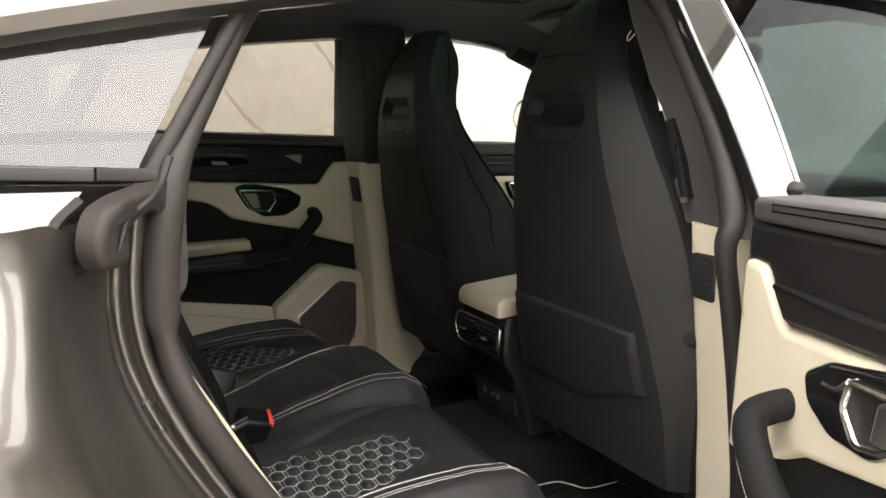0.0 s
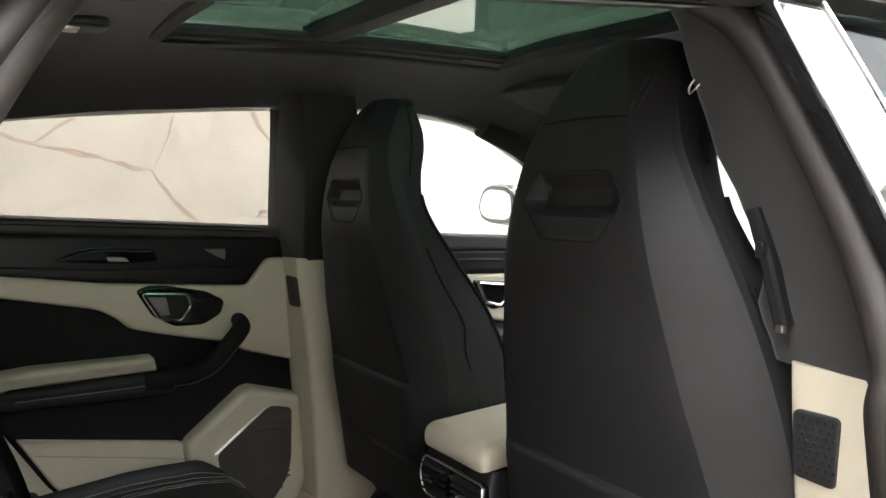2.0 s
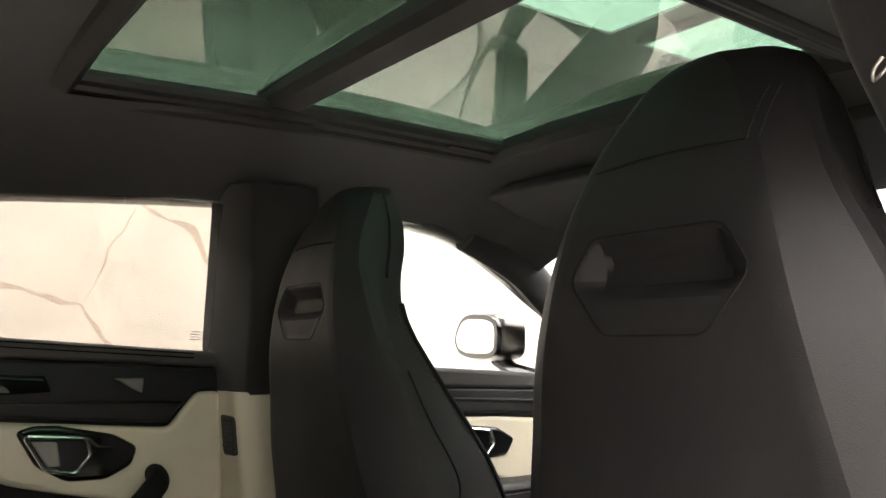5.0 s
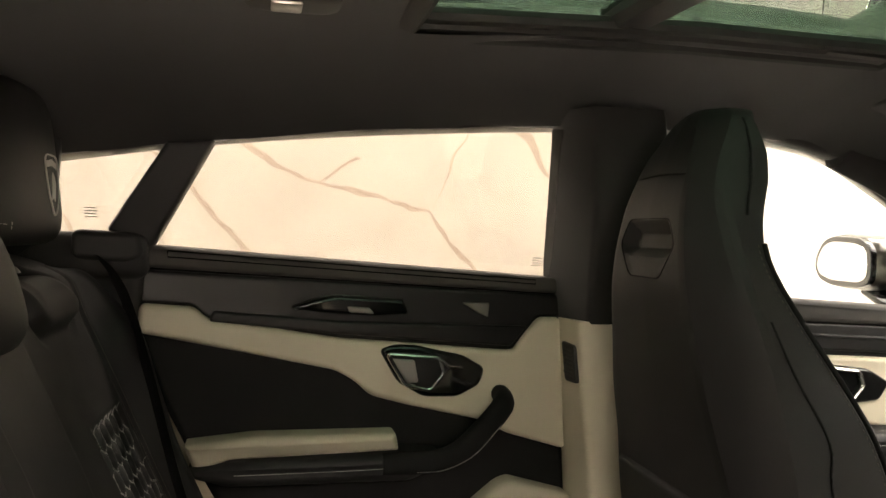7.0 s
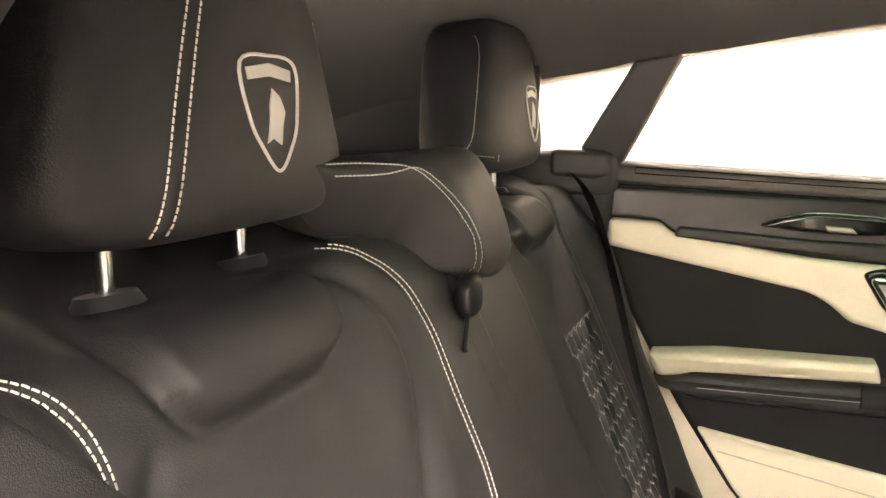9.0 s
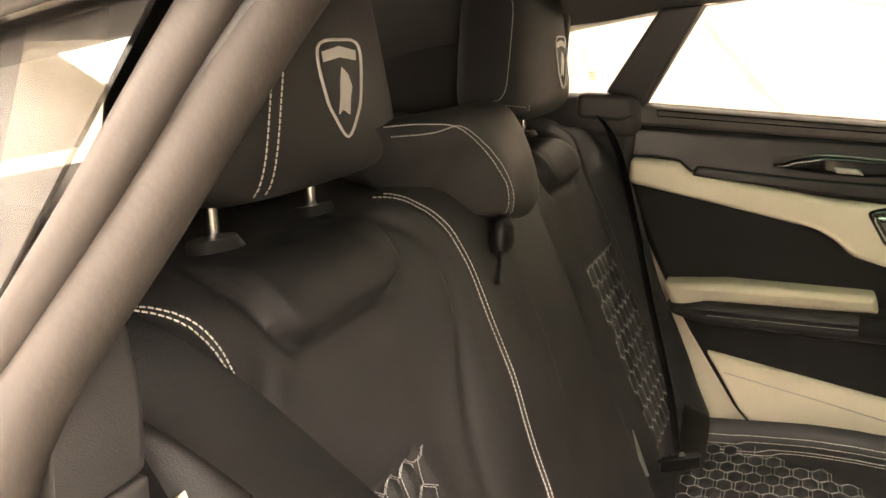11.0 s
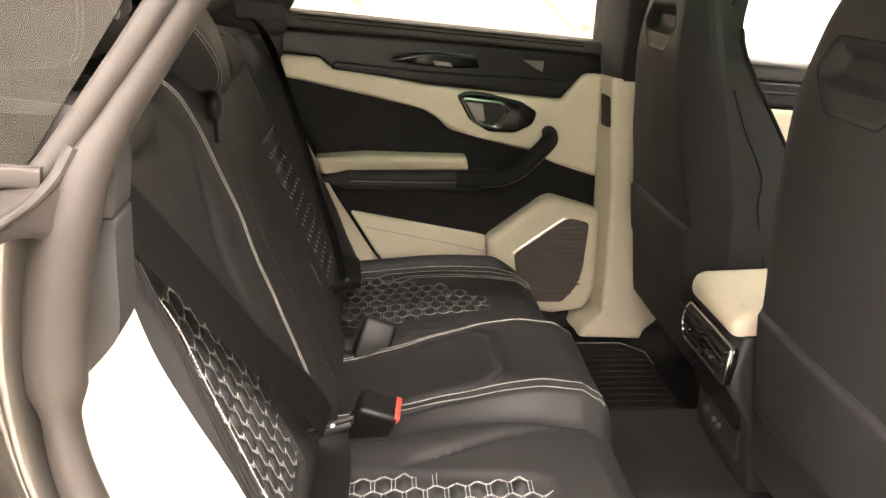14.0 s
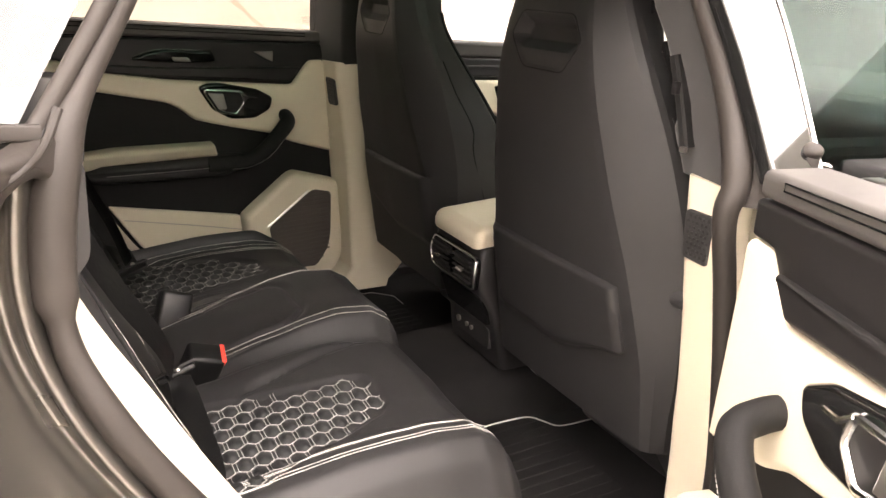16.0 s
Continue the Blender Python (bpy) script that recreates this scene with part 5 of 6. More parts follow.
for y in (-0.304, 0.350):
    h, pad = rear_headrest(y)
    bench_group.append(h)
    s = 1 if y < 0 else -1
    if y < 0:
        bm = bmesh.new()
        for off in (-0.098, -0.086):
            stitches(bm, [front_of(pad, y + s * (off + 0.25 * (z - 1.252) + 0.5 * (z - 1.252) ** 2), z, 0.001) for z in np.linspace(1.250, 1.43, 34)], lift=(1, 0, 0.3), r=0.0007)
        part("stitching", bm, THREAD, pad, "white double seam")
    part("edge_stitching", stitches(bmesh.new(), [front_of(pad, y + s * (0.142 * (1 - 0.22 * (z - 1.345) / 0.1) - 0.007), z, 0.001) for z in np.linspace(1.262, 1.42, 34)], lift=(1, 0, 0.3), r=0.0007), THREAD_GREY, pad)
    crest(lambda u, v, q, y=y, s=s, pad=pad: front_of(pad, y + (0.022 if y < 0 else 0.050) + u, 1.322 + v * 0.82, q), pad)

mh = thing("middle_headrest", (-0.40, 0, 1.19), "low black leather middle headrest with white seams", "headrest", "rear headrests")
bm = bmesh.new()
rings = []
for i in range(29):
    t = i / 28
    y = -0.228 + 0.366 * t
    k = (1 - abs(2 * t - 1) ** (9 if t > 0.5 else 4)) ** 0.5
    hid = step(-0.03, -0.12, y)
    z0 = curve([(-0.25, 1.208), (-0.12, 1.196), (-0.05, 1.170), (0.0, 1.154), (0.05, 1.146), (0.14, 1.148)], y)
    z1 = z0 + (1.286 - z0) * max(0.25, k) if t > 0.5 else 1.286
    z0 = z0 if t > 0.5 else z1 - (z1 - z0) * max(0.30, k)
    prof = [(-0.350 - 0.060 * hid, z0), (-0.337 - 0.060 * hid, z0 + 0.02), (-0.345 - 0.034 * hid, 0.5 * (z0 + z1)), (-0.362, z1 - 0.025), (-0.380, z1 - 0.004), (-0.40, z1), (-0.43, z1 - 0.006), (-0.455, z1 - 0.03), (-0.455, z0 + 0.02), (-0.40, z0)]
    if t < 0.5:
        low = z1 - z0
        prof = [(-0.350 - 0.060 * hid, z0), (-0.340 - 0.058 * hid, z0 + 0.18 * low), (-0.345 - 0.034 * hid, z0 + 0.5 * low), (-0.362 - 0.01 * hid, z0 + 0.80 * low), (-0.380, z0 + 0.96 * low), (-0.40, z1), (-0.43, z0 + 0.95 * low), (-0.455, z0 + 0.75 * low), (-0.455, z0 + 0.2 * low), (-0.40, z0)]
    rings.append([(a - 0.020 * max(0, 2 * t - 1) ** 3 - 0.030 * step(-0.10, -0.23, y), y, b) for a, b in [tuple(p[:2]) for p in catmull([(a, b, 0) for a, b in prof], 3, closed=True)]])
skin(bm, rings)
mp = part("pad", bm, LEATHER, mh, sharp=70)
bm = bmesh.new()
for off in (0.0, 0.009):
    stitches(bm, [front_of(mp, yy + off, zz, 0.001) for yy, zz in [tuple(q[:2]) for q in catmull([(-0.214, 1.281 - off, 0), (-0.16, 1.279 - off, 0), (-0.110, 1.272, 0), (-0.072, 1.250, 0), (-0.046, 1.212, 0), (-0.036, 1.168, 0)], 8)]], lift=(1, 0, 0.4))
part("stitching", bm, THREAD_GREY, mp, "white double seam")
bench_group.append(mh)

# belt outlet on the middle backrest
g = thing("belt_guide", (-0.33, -0.016, 1.12), "black plastic belt guide on the middle backrest", "belt guide")
bm = rounded_block(bmesh.new(), back_at(0.470, -0.040, 0.014), (0.012, 0.020, 0.022), 2.6, 16, 10)
part("body", bm, BUCKLE, g)
bench_group.append(g)
part("strap", tube([back_at(0.460, -0.048, 0.012), back_at(0.445, -0.060, 0.008), back_at(0.425, -0.082, 0.004)], 0.003, 8), BUCKLE, g)


# ---------------------------------------------------------------- seat belts and buckles
def belt(name, pts, width, label, face, mat=WEB, n=10):
    path = catmull(pts, n)
    bm = bmesh.new()
    w = width / 2
    rings = []
    m = len(path)
    for i, p in enumerate(path):
        t = (path[min(i + 1, m - 1)] - path[max(i - 1, 0)]).normalized()
        f = face(i / (m - 1))
        s = t.cross(f).normalized()
        o = s.cross(t).normalized()
        rings.append([p + s * a + o * b for a, b in ((-w, 0.0), (-w * 0.92, 0.0009), (w * 0.92, 0.0009), (w, 0.0), (w * 0.92, -0.0009), (-w * 0.92, -0.0009))])
    skin(bm, rings)
    top = thing(name, pts[-1], label, "seat belt", "rear seat belts")
    part("webbing", bm, mat, top, sharp=30)
    bench_group.append(top)
    return top


def lerpv(a, b, t):
    return (Vector(a).lerp(Vector(b), t)).normalized()


for s in (-1, 1):
    tp = belt("seat_belt", [(-0.415, s * 0.602, 1.222), (-0.376, s * 0.585, 1.206), (-0.336, s * 0.548, 1.157), (-0.292, s * 0.482, 1.059), (-0.245, s * 0.401, 0.941), (-0.195, s * 0.314, 0.829), (-0.172, s * 0.262, 0.755)], 0.047, "black webbing seat belt drawn across the rear backrest", lambda t, s=s: lerpv((0.6, s * 0.3, 0.8), (0.74, s * 0.55, 0.36), step(0.0, 0.35, t)))
    mtx = Matrix.Translation((-0.166, s * 0.256, 0.742)) @ Matrix.Rotation(radians(-20), 4, "Y") @ Matrix.Rotation(radians(s * 20), 4, "X")
    bm = soft_box((-0.030, -0.014, -0.005), (0.030, 0.014, 0.004), 0.003, 2)
    bmesh.ops.transform(bm, matrix=mtx, verts=bm.verts[:])
    tg = part("latch_plate", bm, BUCKLE, tp, "black latch plate with a steel edge")
    bm = soft_box((-0.033, -0.002, 0.004), (0.034, 0.003, 0.009), 0.001, 1)
    bmesh.ops.transform(bm, matrix=mtx, verts=bm.verts[:])
    part("steel_edge", bm, DARKGREY if s < 0 else BUCKLE, tg)
    bm = bmesh.new()
    bmesh.ops.create_cone(bm, cap_ends=True, segments=14, radius1=0.005, radius2=0.004, depth=0.004, matrix=mtx @ Matrix.Translation((0.004, s * 0.009, 0.005)))
    part("rivet", bm, SATIN, tg)
    belt("seat_belt", [(-0.164, s * 0.258, 0.738), (-0.160, s * 0.285, 0.722), (-0.160, s * 0.34, 0.712), (-0.163, s * 0.42, 0.712), (-0.168, s * 0.49, 0.716), (-0.175, s * 0.53, 0.705)], 0.047, "black lap webbing lying along the rear of the cushion", lambda t: Vector((0.35, 0, 0.94)))
    # buckle with its red button
    b = thing("buckle", (-0.10, s * 0.135, 0.67), "black seat belt buckle with a red button" if s < 0 else "black seat belt buckle turned away on the bench", "buckle", "rear buckles")
    bm = bmesh.new()
    mtx = Matrix.Translation((-0.105, s * 0.140, 0.690)) @ Matrix.Rotation(radians(18), 4, "Y") @ Matrix.Rotation(radians(s * -20), 4, "X")
    bm = soft_box((-0.034, -0.024, -0.05), (0.030, 0.024, 0.032), 0.008, 3)
    bmesh.ops.transform(bm, matrix=mtx, verts=bm.verts[:])
    bench_group.append(b)
    hs = part("housing", bm, BUCKLE, b)
    if s > 0:
        continue
    bm = soft_box((0.0215, -0.021, 0.020), (0.0305, 0.021, 0.0330), 0.002, 2)
    bmesh.ops.transform(bm, matrix=mtx, verts=bm.verts[:])
    part("button", bm, RED, hs, "red release button")
for a, b in (((-0.235, 0.215, 0.80), (-0.205, 0.19, 0.745)), ((-0.245, 0.075, 0.79), (-0.228, 0.062, 0.765))):
    top = thing("belt_tongue", b, "folded steel belt tongue tucked between cushions", "belt tongue", "belt tongues")
    bm = tube([a, Vector(a).lerp(Vector(b), 0.5), b], 0.0055, 8, squash=0.5)
    part("tongue", bm, SATIN, top)
    bench_group.append(top)


settle(bench, BENCH_SHIFT)
for t in bench_group:
    settle(t, BENCH_SHIFT)


# ---------------------------------------------------------------- front seats
W2 = [(0.50, 0.235), (0.64, 0.248), (0.75, 0.262), (0.88, 0.270), (1.00, 0.258), (1.10, 0.232), (1.17, 0.210), (1.21, 0.192), (1.25, 0.174), (1.29, 0.152), (1.345, 0.126), (1.385, 0.114), (1.42, 0.102), (1.44, 0.080), (1.450, 0.050)]
RX = [(0.50, 0.535), (0.70, 0.508), (0.88, 0.480), (1.05, 0.448), (1.19, 0.430), (1.27, 0.434), (1.33, 0.446), (1.385, 0.468), (1.42, 0.484), (1.44, 0.498), (1.452, 0.515)]
CR = [(0.50, 0.208), (0.64, 0.215), (0.75, 0.218), (0.84, 0.206), (0.926, 0.188), (1.01, 0.170), (1.09, 0.150), (1.155, 0.138), (1.20, 0.128), (1.25, 0.115), (1.33, 0.096), (1.39, 0.072), (1.42, 0.055), (1.45, 0.02)]
DEP = [(0.50, 0.20), (0.75, 0.215), (0.90, 0.205), (1.00, 0.195), (1.10, 0.158), (1.19, 0.120), (1.24, 0.100), (1.27, 0.100), (1.30, 0.116), (1.37, 0.114), (1.42, 0.085), (1.445, 0.045), (1.452, 0.02)]


def seat_at(keys, z):
    """A smoothed reading of a table of the seat's outline."""
    d = 0.014 * min(1, max(0, (1.45 - z) / 0.05))
    return sum(curve(keys, z + k * d) for k in (-3, -2, -1, 0, 1, 2, 3)) / 7


HOLD = [(1.196, 0.054), (1.245, 0.096), (1.284, 0.070)]


def hold_edge(a, z):
    """How far inside the hand hold's six-sided outline a place of the shell is."""
    return min((curve(HOLD, z) - abs(a)) * 0.8, 1.284 - z, z - 1.196)


def hold_depth(a, z):
    e = hold_edge(a, z)
    return 0.0022 * step(0.0, 0.008, e) + 0.018 * step(1.224, 1.241, z) * step(0.002, 0.026, e)


def seat_ring(z):
    w, x0, c, d = seat_at(W2, z), seat_at(RX, z), seat_at(CR, z), seat_at(DEP, z)
    c = min(c, w * 0.90)
    k = 0.004 + 0.60 * (w - c)
    deep = 0.05 * step(1.22, 1.05, z)
    p = w * (1 - 0.06 * step(1.0, 1.15, z))
    half = [(c * 0.94 * k / 18, 0.002 * k / 18 + hold_depth(c * 0.94 * k / 18, z)) for k in range(19)] + [(c + 0.003, 0.0045), ((c + w) / 2, 0.004 + k * 0.45), (w * 0.955, k), (w * 0.992, k + 0.010), (w, k + 0.022), ((w + p) / 2, max(d * 0.72, k + 0.03)), (p * 0.992, max(d - 0.010, k + 0.034)), (p * 0.955, max(d, k + 0.038)), (p * 0.88, d - 0.003), (p * 0.7, d - deep * 0.8), (p * 0.4, d - deep), (0, d - deep)]
    return [(x0 + b, a) for a, b in half] + [(x0 + b, -a) for a, b in half[-2:0:-1]]


def seat_back_x(dy, z):
    """Where the rear shell of a front seat lies."""
    w, x0, c = seat_at(W2, z), seat_at(RX, z), seat_at(CR, z)
    c = min(c, w * 0.90)
    a = abs(dy)
    return x0 + (0.003 * a / max(c, 1e-3) if a < c else 0.0045 + max(0, a - c) * 0.60)


def front_seat(y, slide=0.0, girth=1.0):
    """A front seat with its middle at y, slid forward on its rails."""
    t = thing("front_seat", (0.62, y, 0.40), "black leather front sports seat with a one-piece backrest", "car seat", "front seats")
    zs = sorted({round(0.60 + 0.02 * i, 4) for i in range(42)} | {round(1.186 + 0.004 * i, 4) for i in range(27)} | {1.43, 1.438, 1.445, 1.450})
    bm = bmesh.new()
    skin(bm, [[(x, y + a * girth, z) for x, a in seat_ring(z)] for z in zs])
    # the slot of the hand hold goes right through
    gone = []
    for f in bm.faces:
        c = f.calc_center_median()
        rear = c.x < seat_at(RX, c.z) + 0.05 and -0.034 < c.y - y < -0.001 and 1.2385 < c.z < 1.2495
        fore = c.x > seat_at(RX, c.z) + 0.05 and -0.04 < c.y - y < 0.13 and 1.212 < c.z < 1.2495
        if (rear or fore) and abs(f.normal.x) > 0.3 and len(f.verts) == 4:
            gone.append(f)
    bmesh.ops.delete(bm, geom=gone, context="FACES")
    back_ = part("backrest", bm, LEATHER, t, sharp=15)
    q = 1 if y > 0 else -1
    pip = lambda z: (seat_at(RX, z) + seat_at(DEP, z) - 0.002, seat_at(W2, z) * (1 - 0.06 * step(1.0, 1.15, z)) * 0.975 * girth)
    for s in (1, -1):
        part("piping", tube([(pip(z)[0], y + s * pip(z)[1], z) for z in np.linspace(0.66, 1.25, 30)], 0.0040, 8), LEATHER_SOFT, back_)
        bm = bmesh.new()
        stitches(bm, [(pip(z)[0] - 0.012, y + s * (pip(z)[1] + 0.0045), z) for z in np.linspace(0.70, 1.25, 60)], gap=0.009, r=0.0007, lift=(0, s, 0))
        part("stitching", bm, GRILLE, back_)
        part("headrest_seam", tube([(seat_at(RX, z) + seat_at(DEP, z) * 0.70, y + s * (seat_at(W2, z) * 0.985 * girth), z) for z in np.linspace(1.29, 1.43, 16)], 0.0022, 6), LEATHER_SOFT, back_)
        part("bolster_seam", tube(catmull([(seat_at(RX, z) + k, y + s * (seat_at(W2, z) * girth + 0.0006), z) for z, k in ((1.15, 0.080), (1.08, 0.095), (1.00, 0.120), (0.94, 0.108), (0.80, 0.125), (0.66, 0.14))], 6), 0.0017, 6), LEATHER_SOFT, back_)
    # a pair of short seams on the outer side of the headrest
    bm = bmesh.new()
    for off in (0.083, 0.091):
        stitches(bm, [(seat_back_x(off, z) - 0.001, y + q * off * girth, z) for z in np.linspace(1.348, 1.395, 8)], gap=0.005, r=0.0005, lift=(-1, 0, 0))
    part("stitching", bm, GRILLE, back_)
    # cap seam across the top of the shell and the piped rim of the hand hold
    part("cap_seam", tube([(seat_back_x(a, 1.350) - 0.0005, y + a * girth, 1.350 - 0.5 * a * a) for a in np.linspace(-0.108, 0.108, 24)], 0.0018, 6), LEATHER_SOFT, back_)
    at = lambda u, v, h: Vector((seat_back_x(u, v) - h, y + u * girth, v))
    ring = fillet([(-0.070, 1.284), (0.070, 1.284), (0.096, 1.245), (0.054, 1.196), (-0.054, 1.196), (-0.096, 1.245)], 0.012)
    bm = bmesh.new()
    sweep(bm, [at(u, v, 0.0004) for u, v in ring], disc(0.0012, 8), up=(-1, 0, 0), closed=True)
    part("hand_hold_rim", bm, LEATHER_SOFT, back_, "black piped rim of the hand hold")

    # map pocket, open along its top
    def pocket(u, v, lift):
        low = 0.700 + 0.050 * step(0.55, 1.0, u)
        z = low + (0.882 - low) * v
        lo, hi = -0.222, 0.190 - 0.016 * v - 0.035 * step(0.16, 0.0, v)
        a = q * (lo + (hi - lo) * u)
        return (seat_back_x(a, z) - lift, y + a * girth, z)
    part("map_pocket", sheet(40, 30, lambda u, v: pocket(u, v, 0.013 * step(0, 0.12, u) * (1 if u < 0.99 else 0.55) * step(0, 0.16, v) * (1 if v < 0.98 else 0.6)), lambda u, v: pocket(u, v, -0.01)), LEATHER, back_, "black leather map pocket", sharp=60)
    # cushion, base and side cover
    bm = rounded_block(bmesh.new(), (0.92, y, 0.62), (0.29, 0.235, 0.085), 4.5, 36, 14, tilt=radians(-6))
    part("cushion", bm, LEATHER, t, "black leather seat cushion", sharp=70)
    part("base", soft_box((0.72, y - 0.19, 0.402), (1.08, y + 0.19, 0.56), 0.02), PLASTIC, t, "black plastic seat base")
    for s in (1, -1):
        ol = fillet([(0.555, 0.70), (0.62, 0.73), (0.70, 0.66), (1.08, 0.62), (1.08, 0.50), (0.62, 0.50), (0.56, 0.60)], 0.03)
        part("side_cover", plate(ol, 0.0, 0.03, 0.012, lambda u, v, h, s=s: Vector((u, y + s * (0.205 + h), v))), PLASTIC, t, "black plastic seat side cover")
    bm = bmesh.new()
    bmesh.ops.create_cone(bm, cap_ends=True, segments=20, radius1=0.018, radius2=0.015, depth=0.05, matrix=Matrix.Translation((0.535, y + q * (0.245 * girth + 0.004), 0.885)) @ Matrix.Rotation(radians(90), 4, "X"))
    part("belt_stay", bm, PLASTIC, t, "round black knob on the seat side")
    return settle(t, (slide, 0, 0))


front_seat(-0.380)
front_seat(0.374, 0.028, 0.94)


# ---------------------------------------------------------------- centre console
con = thing("centre_console", (0.62, 0, 0.518), "black centre console with cream leather lid and rear air vents", "console")
bm = bmesh.new()
rings = []
for z, xr, hw in ((0.518, 0.541, 0.132), (0.54, 0.537, 0.134), (0.60, 0.528, 0.128), (0.655, 0.515, 0.122), (0.70, 0.488, 0.118), (0.745, 0.478, 0.118), (0.79, 0.488, 0.116), (0.800, 0.495, 0.112)):
    o = fillet([(xr, -hw), (xr, hw), (1.40, hw), (1.40, -hw)], 0.018)
    rings.append([(a, b, z) for a, b in o])
skin(bm, rings)
part("body", bm, PLASTIC, con, "black plastic console body")
bm = bmesh.new()
o = fillet([(0.474, -0.112), (0.474, 0.112), (0.96, 0.112), (0.96, -0.112)], 0.022)
rings = [[(a, b, z + 0.03 * step(0.47, 0.60, a)) for a, b in inset(o, i)] for z, i in ((0.797, 0.012), (0.800, 0.003), (0.808, 0.0), (0.822, 0.0), (0.832, 0.004), (0.838, 0.012), (0.840, 0.03))]
skin(bm, rings)
part("lid", bm, CREAM, con, "cream leather arm rest lid", sharp=50)
face = lambda u, v, h: Vector((0.4785 + 0.012 * ((v - 0.74) / 0.04) ** 2 * 0.6 - h, u, v))
vf = part("vent_frame", plate(fillet([(-0.110, 0.782), (0.110, 0.782), (0.116, 0.745), (0.104, 0.706), (-0.104, 0.706), (-0.116, 0.745)], 0.012), -0.01, 0.006, 0.004, face), PIANO, con, "gloss black vent frame")
bm = bmesh.new()
sweep(bm, [face(a, b, 0.0065) for a, b in fillet([(-0.108, 0.779), (0.108, 0.779), (0.113, 0.745), (0.102, 0.709), (-0.102, 0.709), (-0.113, 0.745)], 0.012)], disc(0.0018, 6), up=(-1, 0, 0), closed=True)
part("bright_frame", bm, SATIN, vf)
for s in (1, -1):
    vent = part("vent", plate(fillet([(s * 0.008, 0.775), (s * 0.100, 0.775), (s * 0.106, 0.745), (s * 0.096, 0.714), (s * 0.008, 0.714)], 0.006), 0.004, 0.0075, 0.001, face), CARBON, con, "black air vent")
    for k in range(5):
        zz = 0.722 + 0.0115 * k
        part("slat", soft_box((0.4655, min(s * 0.012, s * 0.098), zz), (0.4735, max(s * 0.012, s * 0.098), zz + 0.003), 0.001, 1), CARBON, vent)
    part("thumb_tab", soft_box((0.459, s * 0.055 - 0.012, 0.743), (0.472, s * 0.055 + 0.012, 0.749), 0.002, 1), SATIN, vent, "bright vent tab")
part("blank_panel", plate(fillet([(-0.105, 0.688), (0.105, 0.688), (0.100, 0.618), (-0.100, 0.618)], 0.01), -0.01, 0.006, 0.003, lambda u, v, h: Vector((0.498 + (0.69 - v) * 0.30 - h, u, v))), PIANO, con, "gloss black blank panel")
sk = part("socket_panel", plate(fillet([(-0.090, 0.606), (0.090, 0.606), (0.09, 0.555), (-0.09, 0.555)], 0.008), -0.02, 0.004, 0.002, lambda u, v, h: Vector((0.529 - h, u, v))), PLASTIC, con)
for yy, r in ((0.055, 0.0085), (0.012, 0.006), (-0.012, 0.006)):
    bm = bmesh.new()
    bmesh.ops.create_cone(bm, cap_ends=True, segments=14, radius1=r, radius2=r * 0.8, depth=0.006, matrix=Matrix.Translation((0.523, yy, 0.582)) @ Matrix.Rotation(radians(90), 4, "Y"))
    part("socket", bm, SATIN, sk, "small bright charging socket")


con.matrix_basis = SQUARE @ Matrix.Translation((0.015, 0, -0.006)) @ Matrix.Diagonal((1, 0.9, 1, 1)) @ con.matrix_basis


# ---------------------------------------------------------------- small things in the cabin
for s in (1, -1):
    outline = fillet([(0.30, s * 0.16), (0.612, s * 0.16), (0.612, s * 0.585), (0.562, s * 0.638), (0.30, s * 0.638)], 0.02)
    mat_ = solid("floor_mat", plate(outline, 0.400, 0.412, 0.004, lambda u, v, h: Vector((u, v, h))), CARPET, "black ribbed carpet foot mat with a thin pale edge" if s > 0 else "black ribbed carpet foot mat under a thin white cable", "floor mat", "foot mats")
    bm = bmesh.new()
    for k in range(16):
        sweep(bm, [(0.312, s * (0.185 + 0.0275 * k), 0.412), (0.598, s * (0.185 + 0.0275 * k), 0.412)] if k < 14 else [(0.312, s * (0.185 + 0.0275 * k), 0.412), (0.560, s * (0.185 + 0.0275 * k), 0.412)], disc(0.0035, 6, 0.6))
    part("rib", bm, CARPET, mat_)
    if s > 0:
        part("piping", tube([(a, b, 0.4115) for a, b in ((0.38, 0.637), (0.561, 0.637), (0.611, 0.584), (0.611, 0.52))], 0.0011, 6), THREAD_GREY, mat_, "thin pale edge")
solid("cable", tube(catmull([(0.40, -0.185, 0.418), (0.455, -0.168, 0.418), (0.501, -0.164, 0.418), (0.577, -0.171, 0.417), (0.600, -0.200, 0.417), (0.622, -0.232, 0.417), (0.694, -0.239, 0.416), (0.769, -0.241, 0.416), (0.84, -0.25, 0.41)], 8), 0.0015, 8), CABLE, "thin white cable lying on the cabin floor", "cable")

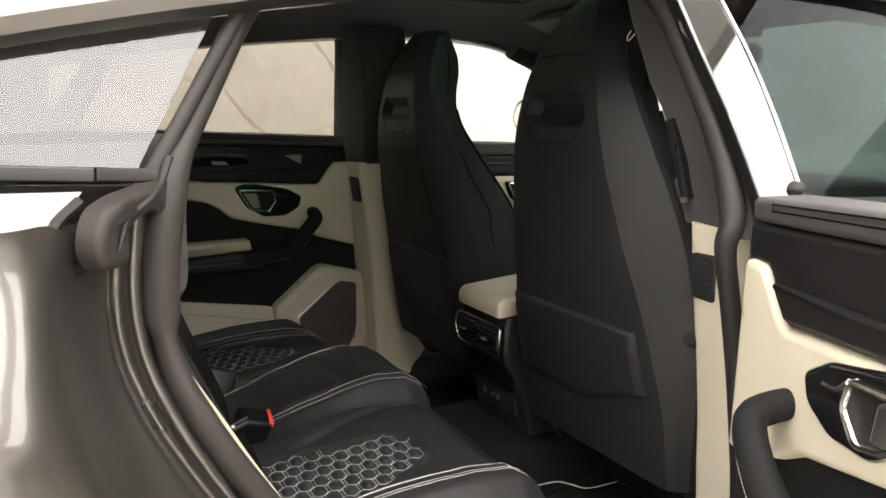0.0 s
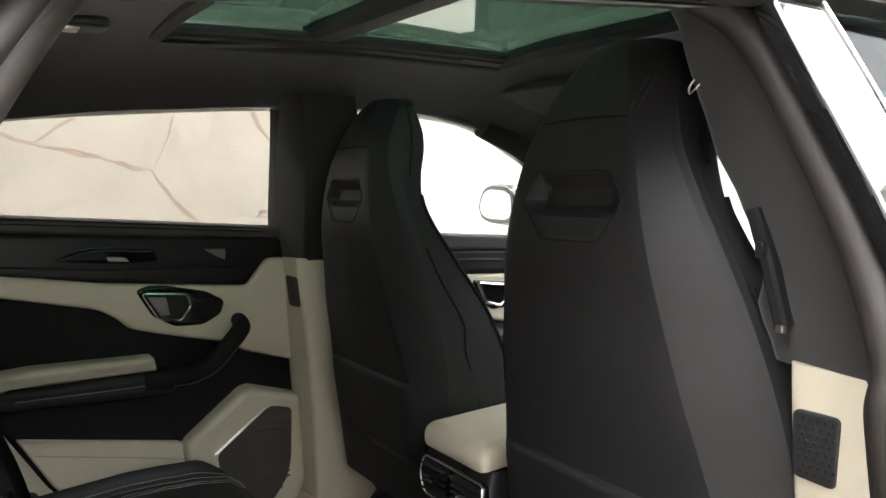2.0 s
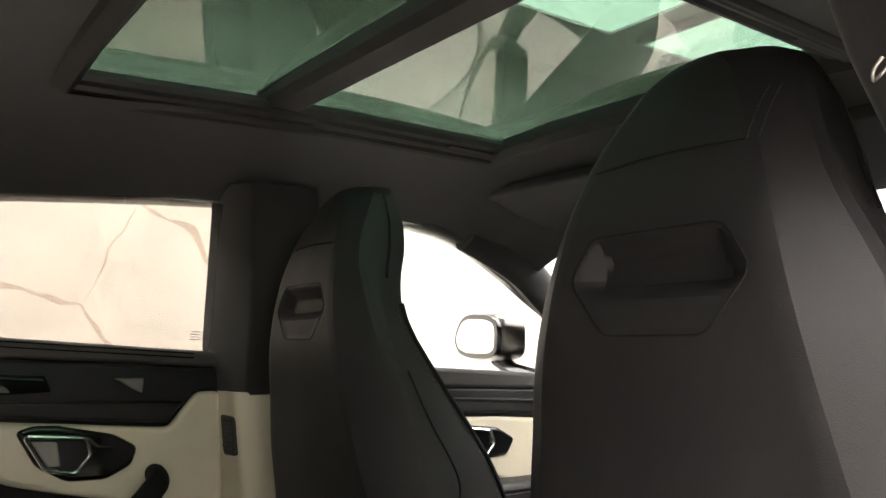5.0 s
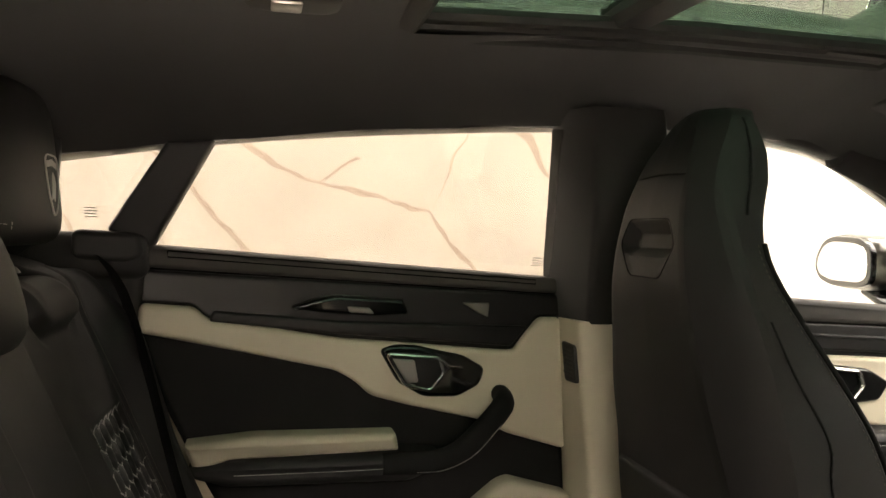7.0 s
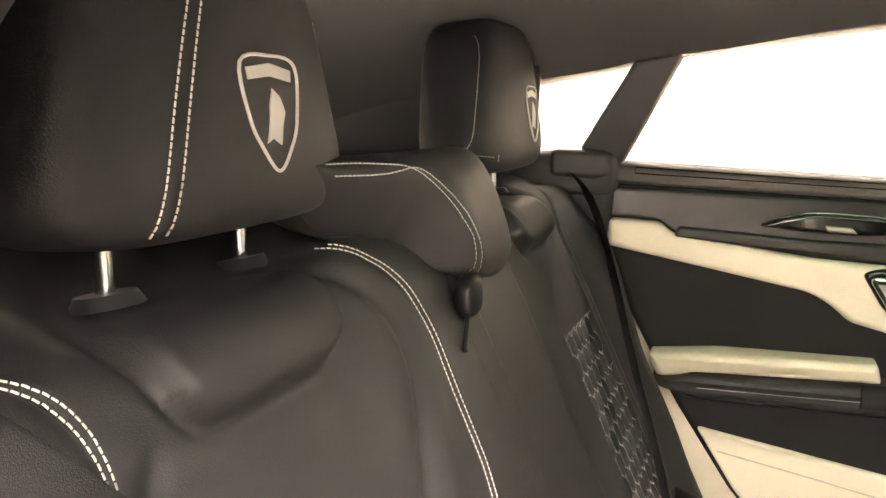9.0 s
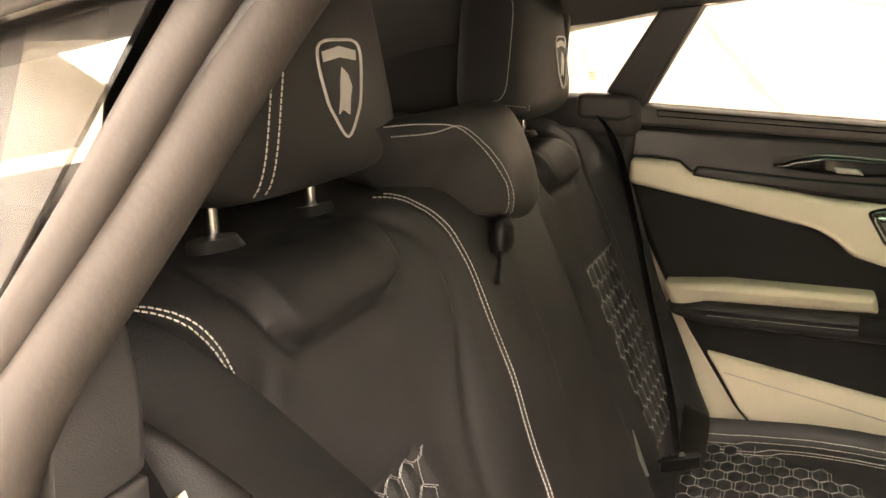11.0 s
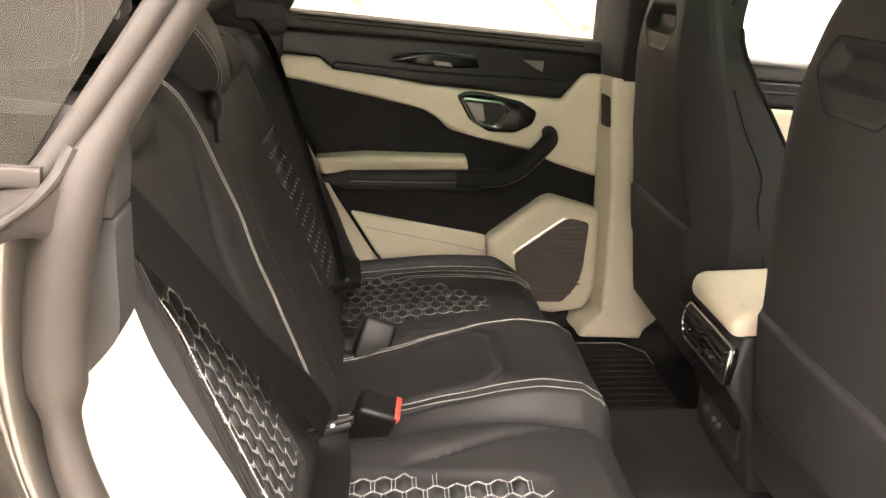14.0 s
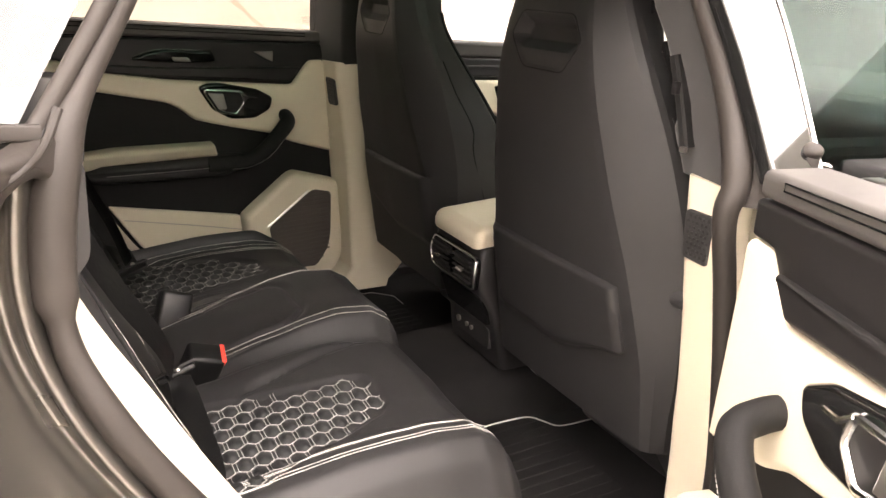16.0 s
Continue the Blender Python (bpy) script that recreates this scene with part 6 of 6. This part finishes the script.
# coat hook and belt height adjuster on the open side's pillar
for s in (-1,):
    hk = thing("coat_hook", (0.415, s * 0.585, 1.38), "small bright coat hook on the roof rail", "hook", "coat hooks")
    bm = tube(catmull([(0.400, s * 0.573, 1.390), (0.398, s * 0.568, 1.382), (0.401, s * 0.566, 1.376), (0.406, s * 0.568, 1.380), (0.408, s * 0.573, 1.386)], 6), 0.0012, 8)
    part("hook", bm, SATIN, hk)
    ba = thing("belt_adjuster", (0.45, s * 0.64, 1.18), "black front belt height adjuster on the pillar", "belt adjuster", "belt adjusters")
    bm = bmesh.new()
    path = [(0.452, s * 0.612, 1.255), (0.454, s * 0.630, 1.20), (0.456, s * 0.648, 1.135)]
    sweep(bm, path, [(-0.008, -0.010), (-0.008, 0.004), (-0.004, 0.007), (0.004, 0.007), (0.008, 0.004), (0.008, -0.010)], up=(-1, 0, 0))
    slide = part("slide", bm, LEATHER_SOFT, ba)
    part("button", soft_box((0.440, min(s * 0.622, s * 0.632), 1.205), (0.449, max(s * 0.622, s * 0.632), 1.222), 0.002, 2), CARBON, slide)
    part("end_clip", soft_box((0.444, min(s * 0.646, s * 0.656), 1.130), (0.452, max(s * 0.646, s * 0.656), 1.138), 0.002, 2), SATIN, slide)

# reading lamp and handle recess in the lining
rl = thing("reading_lamp", (-0.10, 0.16, 1.525), "small reading lamp set in the suede roof lining", "lamp")
bm = rounded_block(bmesh.new(), (-0.085, 0.19, roof_z(-0.085, 0.19) - 0.002), (0.055, 0.040, 0.010), 4, 24, 10)
part("body", bm, PLASTIC, rl)
part("lens", soft_box((-0.11, 0.165, roof_z(-0.085, 0.19) - 0.016), (-0.075, 0.205, roof_z(-0.085, 0.19) - 0.010), 0.003, 2), SATIN, rl)

# sun visor and inner mirror
for s in (1, -1):
    v = thing("sun_visor", (1.05, s * 0.38, 1.46), "black folded sun visor with a small pale label", "sun visor", "sun visors")
    bm = bmesh.new()
    place = lambda a, b, h, s=s: Vector((a, s * b, roof_z(a, 0.35) - 0.022 - h))
    plate(fillet([(0.93, 0.16), (0.93, 0.52), (1.13, 0.54), (1.15, 0.16)], 0.02), -0.012, 0.006, 0.005, place, bm)
    part("flap", bm, DARKGREY, v)
    part("label", plate([(0.96, 0.30), (0.96, 0.36), (0.99, 0.36), (0.99, 0.30)], 0.006, 0.0068, 0.0002, place, steps=1), LABEL, v, "small pale label")
rm = thing("inner_mirror", (1.17, -0.10, 1.38), "black frameless inner rear-view mirror", "mirror")
part("housing", rounded_block(bmesh.new(), (1.160, -0.06, 1.382), (0.018, 0.125, 0.030), 4, 28, 12), PLASTIC, rm)
part("mirror_glass", soft_box((1.139, -0.175, 1.358), (1.1425, 0.055, 1.406), 0.001, 1), MIRROR, rm)
part("stalk", tube([(1.175, -0.06, 1.40), (1.205, -0.06, 1.43), (1.22, -0.06, 1.456)], 0.014, 10), PLASTIC, rm)
part("sensor_cover", soft_box((1.155, -0.13, 1.425), (1.235, 0.03, 1.475), 0.012), PLASTIC, rm)

# outer mirror of the far front door
om = thing("outer_mirror", (1.30, 0.93, 1.13), "outer door mirror with a satin and black housing", "mirror")
place = lambda u, v, h: Vector((1.285 - u * 0.18 - h, 0.955 - u, v))
shape = [(-0.120, 1.160), (-0.118, 1.250), (-0.06, 1.272), (0.055, 1.276), (0.105, 1.262), (0.138, 1.222), (0.146, 1.185), (0.120, 1.152), (0.06, 1.138), (-0.07, 1.140)]
sh = [(-a, b) for a, b in shape]
part("housing", plate(fillet(sh, 0.03), -0.09, 0.0, 0.025, place), PAINT, om, "satin grey mirror housing", sharp=50)
part("rim", plate(fillet(inset(sh, 0.006), 0.03), -0.01, 0.006, 0.004, place), PIANO, om, "gloss black mirror rim")
part("mirror_glass", plate(fillet(inset(sh, 0.020), 0.025), 0.004, 0.0075, 0.001, place), MIRROR, om, "mirror glass")
part("arm", tube([(1.36, 0.80, 1.10), (1.34, 0.87, 1.115), (1.33, 0.93, 1.145)], 0.022, 10), PIANO, om)
